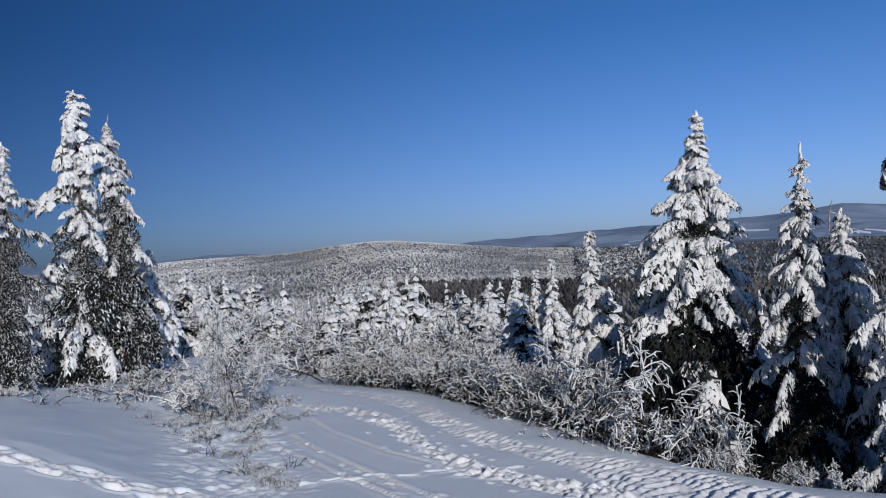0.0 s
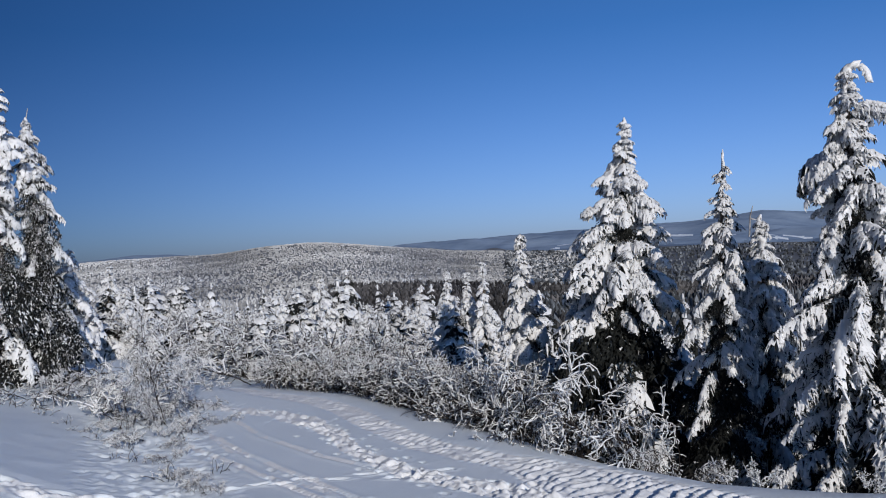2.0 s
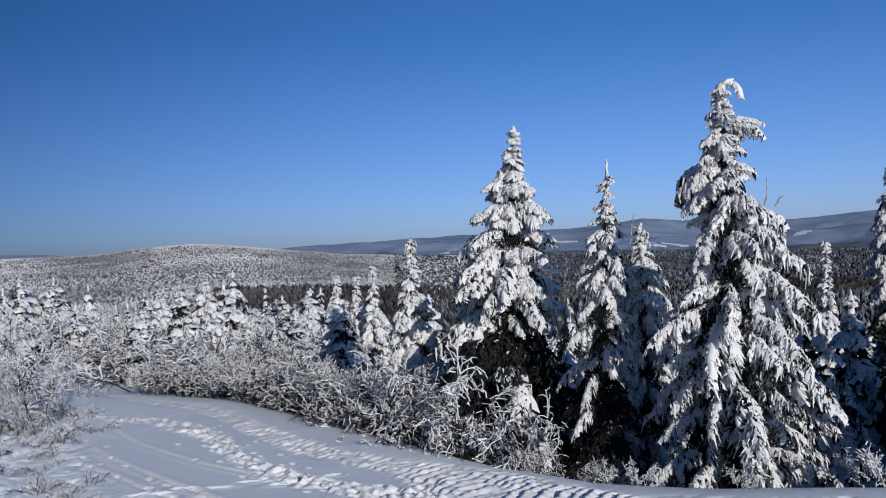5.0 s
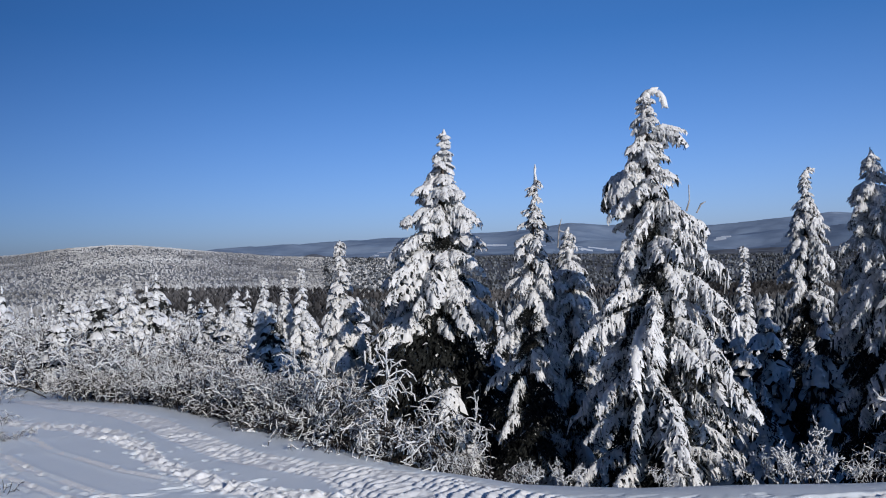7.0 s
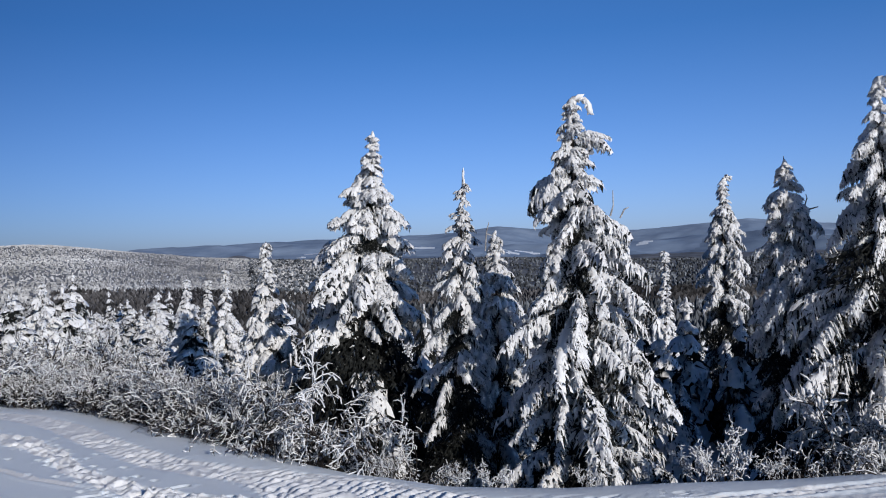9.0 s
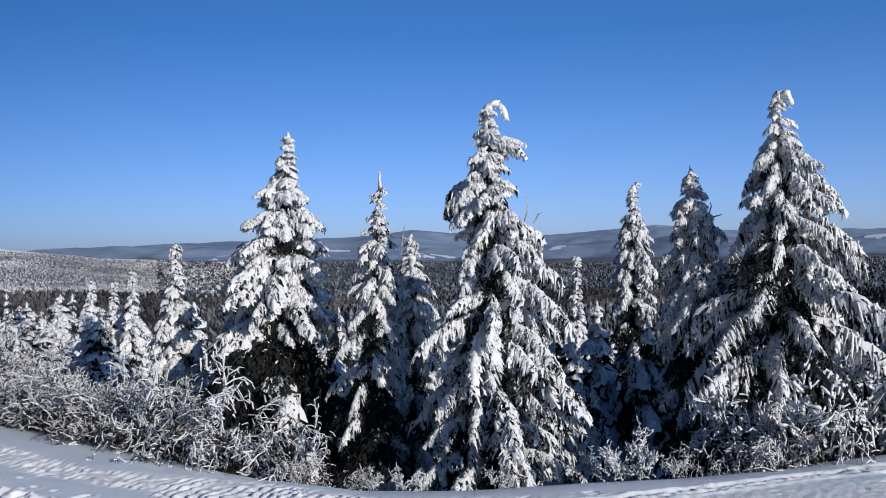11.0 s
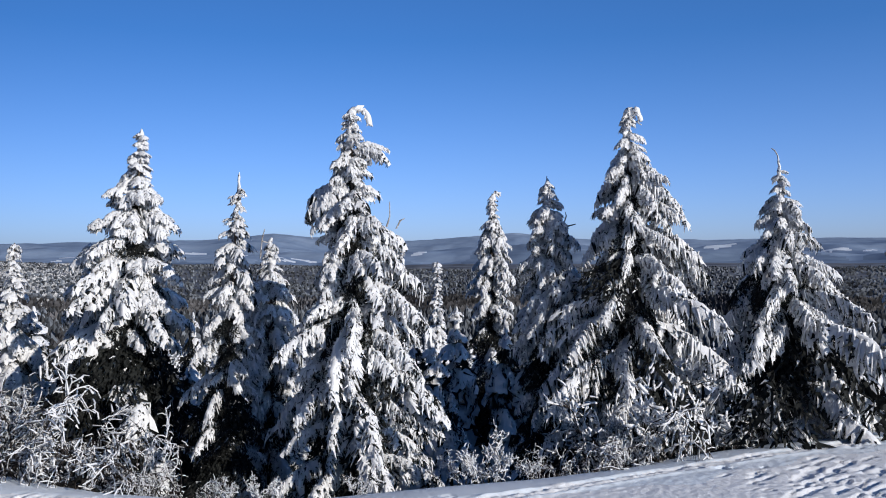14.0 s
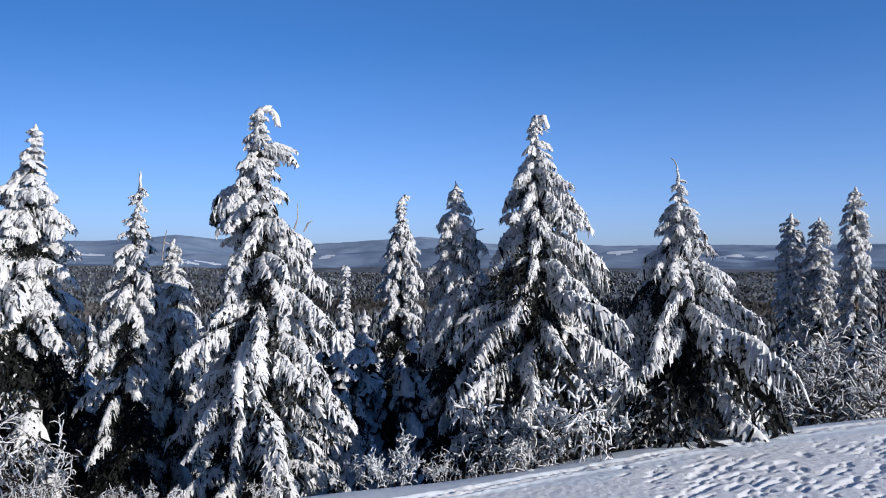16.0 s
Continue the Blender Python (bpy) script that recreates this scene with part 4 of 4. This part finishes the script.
# low spruces under the crest, in the shade of the tall ones
for k in range(52):
    az, r = radians(1 + 54 * (k + pick.random()) / 52), pick.uniform(10.5, 14.5)
    x, y = r * math.sin(az), r * math.cos(az)
    top = EYE + r * math.tan(radians(pick.uniform(-8.5, -2.5)))
    plant_to(SHADED[pick.randrange(2)], x, y, top, pick.uniform(0, 360), pick.uniform(0.8, 1.2))
for x, y, el in ((1.7, 10.1, -7.5), (2.0, 10.7, -6), (2.4, 11.2, -5.5), (2.8, 10.6, -7), (0.5, 11.0, -7), (1.3, 12.2, -5), (3.2, 10.0, -7), (3.6, 9.6, -8), (0.2, 10.6, -8), (3.4, 11.4, -6)):
    plant_to(SHADED[pick.randrange(2)], x, y, EYE + math.hypot(x, y) * math.tan(radians(el)), pick.uniform(0, 360), 1.2)
for k in range(30):
    az, r = radians(pick.uniform(-3, 58)), pick.uniform(15, 32)
    plant(DISTANT[pick.randrange(5)], r * math.sin(az), r * math.cos(az), pick.uniform(2.0, 3.2), pick.uniform(0, 360))
for ob, (x, y) in zip(DISTANT + SHADED, ((-6, 30), (-14, 31), (-9, 36), (-20, 33), (-3, 28), (0.9, 12.4), (3.0, 11.6))):
    ob.location = at_ground(x, y)


# ---- leafless shrubs ----
def shrub(name, seed, stems, height, spread, fat, arch=0.0, kids=(9, 6), load=0.55, fluff=0.0):
    """A leafless shrub: its brushwood and the snow on its twigs."""
    rng = np.random.default_rng(seed)
    wood, snow = Soup(), Soup()

    def twig(p, d, length, r, level):
        k = (5, 3, 2)[level]
        pts = [np.array(p)]
        d = np.array(d, float)
        for i in range(k):
            d = d + rng.normal(0, (0.2, 0.3, 0.38)[level], 3) + np.array([0, 0, -arch * (i + 1) / k])
            d /= np.linalg.norm(d)
            pts.append(pts[-1] + d * length / k)
        pts = np.array(pts)
        rad = np.linspace(r, r * 0.5, k + 1)
        wood.add(*tube(pts, rad, 3, cap=False), 0, True)
        if level and rng.uniform() < load * (0, 0.5, 0.95)[level] * min(1.3, 0.5 + 1.2 * pts[-1][2] / height):
            part_pts = pts if level == 2 else pts[rng.integers(0, 2):]
            sr = fat * rng.uniform(0.5, 1.5, len(part_pts)) * (1.15 if level == 2 else 0.9) + r * 0.3
            lift = part_pts + rng.normal(0, fat * 0.3, part_pts.shape)
            lift[:, 2] += sr * 0.5 + r * 0.4
            snow.add(*tube(lift, sr, 3 if level == 2 else 4, rng, 0.3, 0.9), 0, True)
            if fluff and level == 2:
                q = part_pts[rng.integers(0, len(part_pts), 5)] + rng.normal(0, fluff * 0.25, (5, 3))
                o, w = rng.normal(0, fluff * 0.6, (5, 3)), rng.normal(0, fluff * 0.35, (5, 3))
                snow.add(np.stack([q - w, q + w, q + o], 1).reshape(-1, 3), np.arange(15).reshape(-1, 3), 0, False)
        if level < 2:
            for i in range(kids[level]):
                t = rng.uniform(0.4 if level == 0 else 0.15, 1.0)
                j = min(k - 1, int(t * k))
                q = pts[j] + (pts[j + 1] - pts[j]) * (t * k - j)
                turn = rng.normal(0, 1, 3)
                nd = d * 0.6 + turn / np.linalg.norm(turn) * 0.9 + np.array([0, 0, 0.2])
                twig(q, nd / np.linalg.norm(nd), height * (rng.uniform(0.2, 0.42) if level == 0 else rng.uniform(0.06, 0.15)), r * 0.6, level + 1)
    for s in range(stems):
        a = rng.uniform(0, 2 * math.pi)
        o = rng.uniform(0.1, spread)
        d = np.array([math.cos(a) * o, math.sin(a) * o, 1.0])
        twig((math.cos(a) * o * 0.3, math.sin(a) * o * 0.3, -0.08), d / np.linalg.norm(d), height * rng.uniform(0.55, 1.0), 0.007, 0)
    ob = new(name)
    tagged(part("brushwood", wood.mesh("brushwood", [TWIG]), ob), kind="stuff")
    tagged(part("snow", snow.mesh("snow", [SNOW]), ob, "white rime and snow along the twigs"), kind="stuff")
    return ob


SHRUBS = [shrub("leafless_shrub", 200, 7, 0.85, 0.8, 0.0042, 0.05, (12, 8), 0.5, 0.006), shrub("leafless_shrub", 201, 7, 0.85, 0.7, 0.0042, 0.12, (12, 8), 0.45, 0.006), shrub("leafless_shrub", 202, 5, 0.95, 0.8, 0.0050, 0.45, (12, 8), 0.6), shrub("leafless_shrub", 203, 6, 0.75, 0.9, 0.0045, 0.2, (12, 7), 0.5),
          shrub("leafless_shrub", 204, 5, 0.9, 0.75, 0.0060, 0.1, (11, 7), 0.6, 0.012),
          shrub("leafless_shrub", 205, 7, 0.8, 0.9, 0.0052, 0.4, (11, 8), 0.64), shrub("leafless_shrub", 206, 9, 0.6, 0.6, 0.0075, 0.05, (7, 5), 1.1), shrub("leafless_shrub", 207, 1, 1.25, 0.1, 0.0040, 0.25, (40, 7), 0.62, 0.014)]
SAPLING = max(v.co.z for v in SHRUBS[7].children[0].data.vertices)
for k, ob in enumerate(SHRUBS):
    tagged(ob, ("dense leafless shrub white with rime", "upright leafless shrub with frosted twigs", "arching leafless shrub bent by snow", "spreading leafless shrub with snowy twigs", "white leafless bush among young spruces", "leafless shrub with thick snow along every twig", "low upright shrub cased in white snow", "thin half-bare sapling with frosted twigs")[k], "shrub", "frosted shrubs along the crest")


def put_shrub(kind, x, y, size, turn, wide=1.0):
    ob = copy_thing(SHRUBS[kind], pose(x, y, float(land(x, y)), 0, 0, turn))
    ob.scale = (size * wide, size * wide, size)
    return ob


def crest_y(x):
    return float(np.interp(x, CREST_X, CREST_Y))


bush = random.Random(5)
for k in range(58):
    x = -5.2 + 4.3 * (k / 57)
    put_shrub(bush.choice((0, 1, 1, 3)), x + bush.uniform(-0.15, 0.15), crest_y(x) + 0.55 + bush.uniform(0, 1.7), bush.uniform(0.65, 1.05), bush.uniform(0, 360))
for x, y, size, kind in ((-1.05, 7.95, 1.0, 2), (-0.85, 7.7, 0.8, 5), (-0.58, 7.7, 1.15, 2), (-0.75, 8.1, 1.0, 2), (-0.4, 7.6, 0.7, 5), (0.2, 6.95, 0.5, 5), (0.34, 7.0, 0.72, 2), (0.48, 6.85, 0.4, 5), (0.62, 6.75, 0.3, 6), (0.94, 6.7, 0.34, 6), (1.7, 6.7, 0.3, 6), (2.62, 6.68, 0.55, 6), (2.88, 6.7, 0.75, 6), (3.22, 6.6, 0.35, 6),
                         (3.76, 6.75, 0.75, 5), (3.98, 6.75, 1.05, 5), (4.25, 6.8, 1.5, 6), (4.5, 6.85, 1.35, 5), (4.2, 6.7, 0.7, 6), (5.25, 7.0, 0.8, 6), (5.55, 7.0, 1.35, 6), (5.8, 7.0, 0.9, 5), (6.3, 7.0, 0.9, 1), (6.8, 7.05, 0.7, 6), (9.4, 7.4, 1.7, 0), (8.8, 7.2, 1.4, 1), (10.2, 7.6, 1.7, 1), (9.9, 7.0, 1.3, 5), (8.3, 7.3, 1.2, 0)):
    put_shrub(kind, x, y, size * (1.15 if kind > 4 else 1), bush.uniform(0, 360), 0.7 if kind > 4 else 1.0)
for k in range(190):
    az, r = radians(bush.uniform(-46, -4)), 12.5 + 24 * bush.random() ** 1.2
    x, y = r * math.sin(az), r * math.cos(az)
    if y < crest_y(x) + 1.5 or (abs(math.degrees(az) + 26) < 1.0 and r < 16):
        continue
    put_shrub(bush.choice((4, 4, 0)), x, y, bush.uniform(0.7, 1.5), bush.uniform(0, 360), bush.uniform(0.9, 1.3))
# snow-cased shrubs along the foot of the bank
for x, y, size, kind in ((-7.6, 7.9, 0.42, 6), (-7.85, 8.05, 0.5, 6), (-8.0, 7.9, 0.4, 5), (-7.2, 9.5, 0.8, 5), (-6.6, 9.4, 0.75, 6), (-6.85, 9.7, 0.8, 5), (-6.3, 9.3, 0.7, 5), (-7.5, 9.8, 0.8, 6), (-6.0, 9.1, 0.7, 6), (-5.8, 8.75, 0.62, 5), (-6.2, 8.9, 0.55, 6), (-5.4, 8.6, 0.75, 5), (-5.2, 8.45, 0.75, 5), (-5.15, 8.7, 0.7, 6),
                         (-5.5, 7.75, 0.42, 5), (-5.35, 7.85, 0.4, 6), (-4.65, 7.1, 0.55, 6), (-4.8, 7.4, 0.6, 5), (-4.7, 8.15, 0.75, 5), (-4.5, 8.05, 0.62, 6), (-4.35, 7.85, 0.5, 5), (-4.6, 7.7, 0.5, 6), (-4.0, 6.66, 0.36, 5), (-3.95, 6.9, 0.3, 6), (-3.65, 6.15, 0.34, 6), (-3.5, 6.25, 0.32, 5),
                         (-3.3, 5.85, 0.36, 6), (-3.15, 5.75, 0.34, 5), (-3.0, 5.75, 0.26, 6), (-3.35, 6.05, 0.3, 5), (-4.2, 7.3, 0.4, 5), (-4.3, 8.5, 0.4, 5), (-5.0, 9.0, 0.8, 5), (-5.5, 9.3, 0.8, 5), (-6.0, 10.0, 0.8, 5), (-7.0, 10.3, 0.9, 5), (-5.7, 10.9, 0.6, 4), (-6.4, 11.0, 0.8, 4)):
    put_shrub(kind, x, y, size * 0.62, bush.uniform(0, 360))
for x, y, tip_z in ((-5.0, 8.3, 1.36), (-5.4, 8.6, 1.15), (-4.7, 8.1, 0.95), (-4.95, 8.0, 0.75), (-5.2, 8.0, 0.9), (-4.75, 7.75, 0.55)):
    put_shrub(7, x, y, (tip_z - float(land(x, y))) / SAPLING, bush.uniform(0, 360), 0.6)
# dry weeds standing out of the snow
WEED = shrub("dry_weed", 220, 4, 0.3, 0.6, 0.0045, 0.0, (3, 2), 1.0)
tagged(WEED, "thin dry weed stalks standing out of the snow", "weed", "dry weeds on the snowbank")
WEED.location = at_ground(-6.9, 7.6, 0)
for x, y, size in ((-7.0, 8.4, 0.7), (-5.9, 7.9, 0.5), (-6.4, 8.3, 0.6), (-7.6, 8.9, 0.8), (-5.2, 7.4, 0.45), (-4.5, 6.7, 0.4)):
    ob = copy_thing(WEED, pose(x, y, float(land(x, y)), 0, 0, bush.uniform(0, 360)))
    ob.scale = (size, size, size)
for k in range(12):
    u = bush.random()
    x, y, size = -5.9 + 2.7 * u + bush.uniform(-0.45, 0.35), 9.4 - 3.6 * u + bush.uniform(-0.4, 0.3), bush.uniform(0.35, 0.7)
    ob = copy_thing(WEED, pose(x, y, float(land(x, y)), 0, 0, bush.uniform(0, 360)))
    ob.scale = (size, size, size)
STALK = shrub("snowy_stalk", 230, 1, 0.14, 0.3, 0.007, 0.0, (2, 1), 4.0)
tagged(STALK, "short snow-cased stalk at the lip of the slope", "weed", "stalks along the lip")
STALK.location = at_ground(-1.72, 7.72, 0)
for x, y, size in ((-1.42, 7.55, 0.9), (-1.05, 7.45, 0.9), (-0.85, 7.25, 1.2), (-0.98, 7.35, 0.8), (-0.62, 7.1, 0.8)):
    ob = copy_thing(STALK, pose(x, y, float(land(x, y)), 0, 0, bush.uniform(0, 360)))
    ob.scale = (size, size, size)
for ob, (x, y) in zip(SHRUBS, ((-6.2, 13.4), (-7.4, 13.9), (-1.4, 8.9), (-5.0, 12.9), (-4.2, 15.5), (-7.0, 9.3), (-5.6, 8.6), (-4.95, 8.3))):
    ob.location = (x, y, float(land(x, y)))


# ---- woods in the distance ----
def woods(name, mat, spots, sides, label, seed, lean=0.0):
    """Many small far trees as one sheet of stuff; spots: x, y, height, width."""
    rng = np.random.default_rng(seed)
    x, y, h, w = spots.T
    z = land(x, y)
    n = len(x)
    a = np.arange(sides) * 2 * np.pi / sides
    turn = rng.uniform(0, 6.3, n)
    v = []
    for lev, rad in ((0.15, 0.8), (0.62, 1.0)):
        jit = rng.uniform(0.6, 1.3, (n, sides))
        v.append(np.stack([x[:, None] + np.cos(a + turn[:, None]) * w[:, None] * rad * jit, y[:, None] + np.sin(a + turn[:, None]) * w[:, None] * rad * jit, (z + h * lev)[:, None] + jit * 0], -1))
    v.append(np.stack([x, y, z + h], -1)[:, None])
    v.append(np.stack([x, y, z - 1], -1)[:, None])
    v = np.concatenate(v, 1)
    per = 2 * sides + 2
    f = []
    for k in range(sides):
        k2 = (k + 1) % sides
        f += [(k, k2, sides + k2), (k, sides + k2, sides + k), (sides + k, sides + k2, 2 * sides), (k2, k, 2 * sides + 1)]
    f = (np.array(f)[None] + (np.arange(n) * per)[:, None, None]).reshape(-1, 3)
    me = mesh_from(name, v.reshape(-1, 3), f, np.zeros(len(f)), np.zeros(len(f)), [mat])
    tagged(new(name, me), label, "woods", kind="stuff")


def scatter(n, az0, az1, r0, r1, h, w, seed):
    rng = np.random.default_rng(seed)
    az = np.radians(rng.uniform(az0, az1, n))
    r = np.sqrt(rng.uniform(r0 ** 2, r1 ** 2, n))
    hh = rng.uniform(h * 0.6, h * 1.3, n)
    return np.stack([r * np.sin(az), r * np.cos(az), hh, w * rng.uniform(0.7, 1.3, n)], 1)


woods("frosted_woods", FROST_TREE, scatter(42000, -52, -3, 330, 1250, 1.3, 0.75, 1), 3, "frosted woods covering the round hill", 1)
woods("grey_woods", MIXED_TREE, scatter(12000, -8, 62, 480, 1250, 2.6, 1.4, 4), 4, "grey half-frosted woods on the plateau", 4)
woods("near_woods", FROST_TREE, scatter(1700, -52, -21, 150, 330, 3.0, 0.8, 2), 4, "snowy woods on the lower slope", 2)
woods("valley_woods", DARK_TREE, scatter(1500, -23, -4, 150, 330, 2.6, 0.8, 7), 4, "dark leafless woods in the hollow", 7)
woods("shaded_woods", MIXED_TREE, scatter(3000, -6, 62, 160, 330, 3.2, 0.8, 6), 4, "dark woods below the crest", 6)
woods("bare_woods", DARK_TREE, scatter(6500, -20, 62, 330, 480, 3.0, 1.0, 3), 3, "dark leafless woods along the valley", 3)
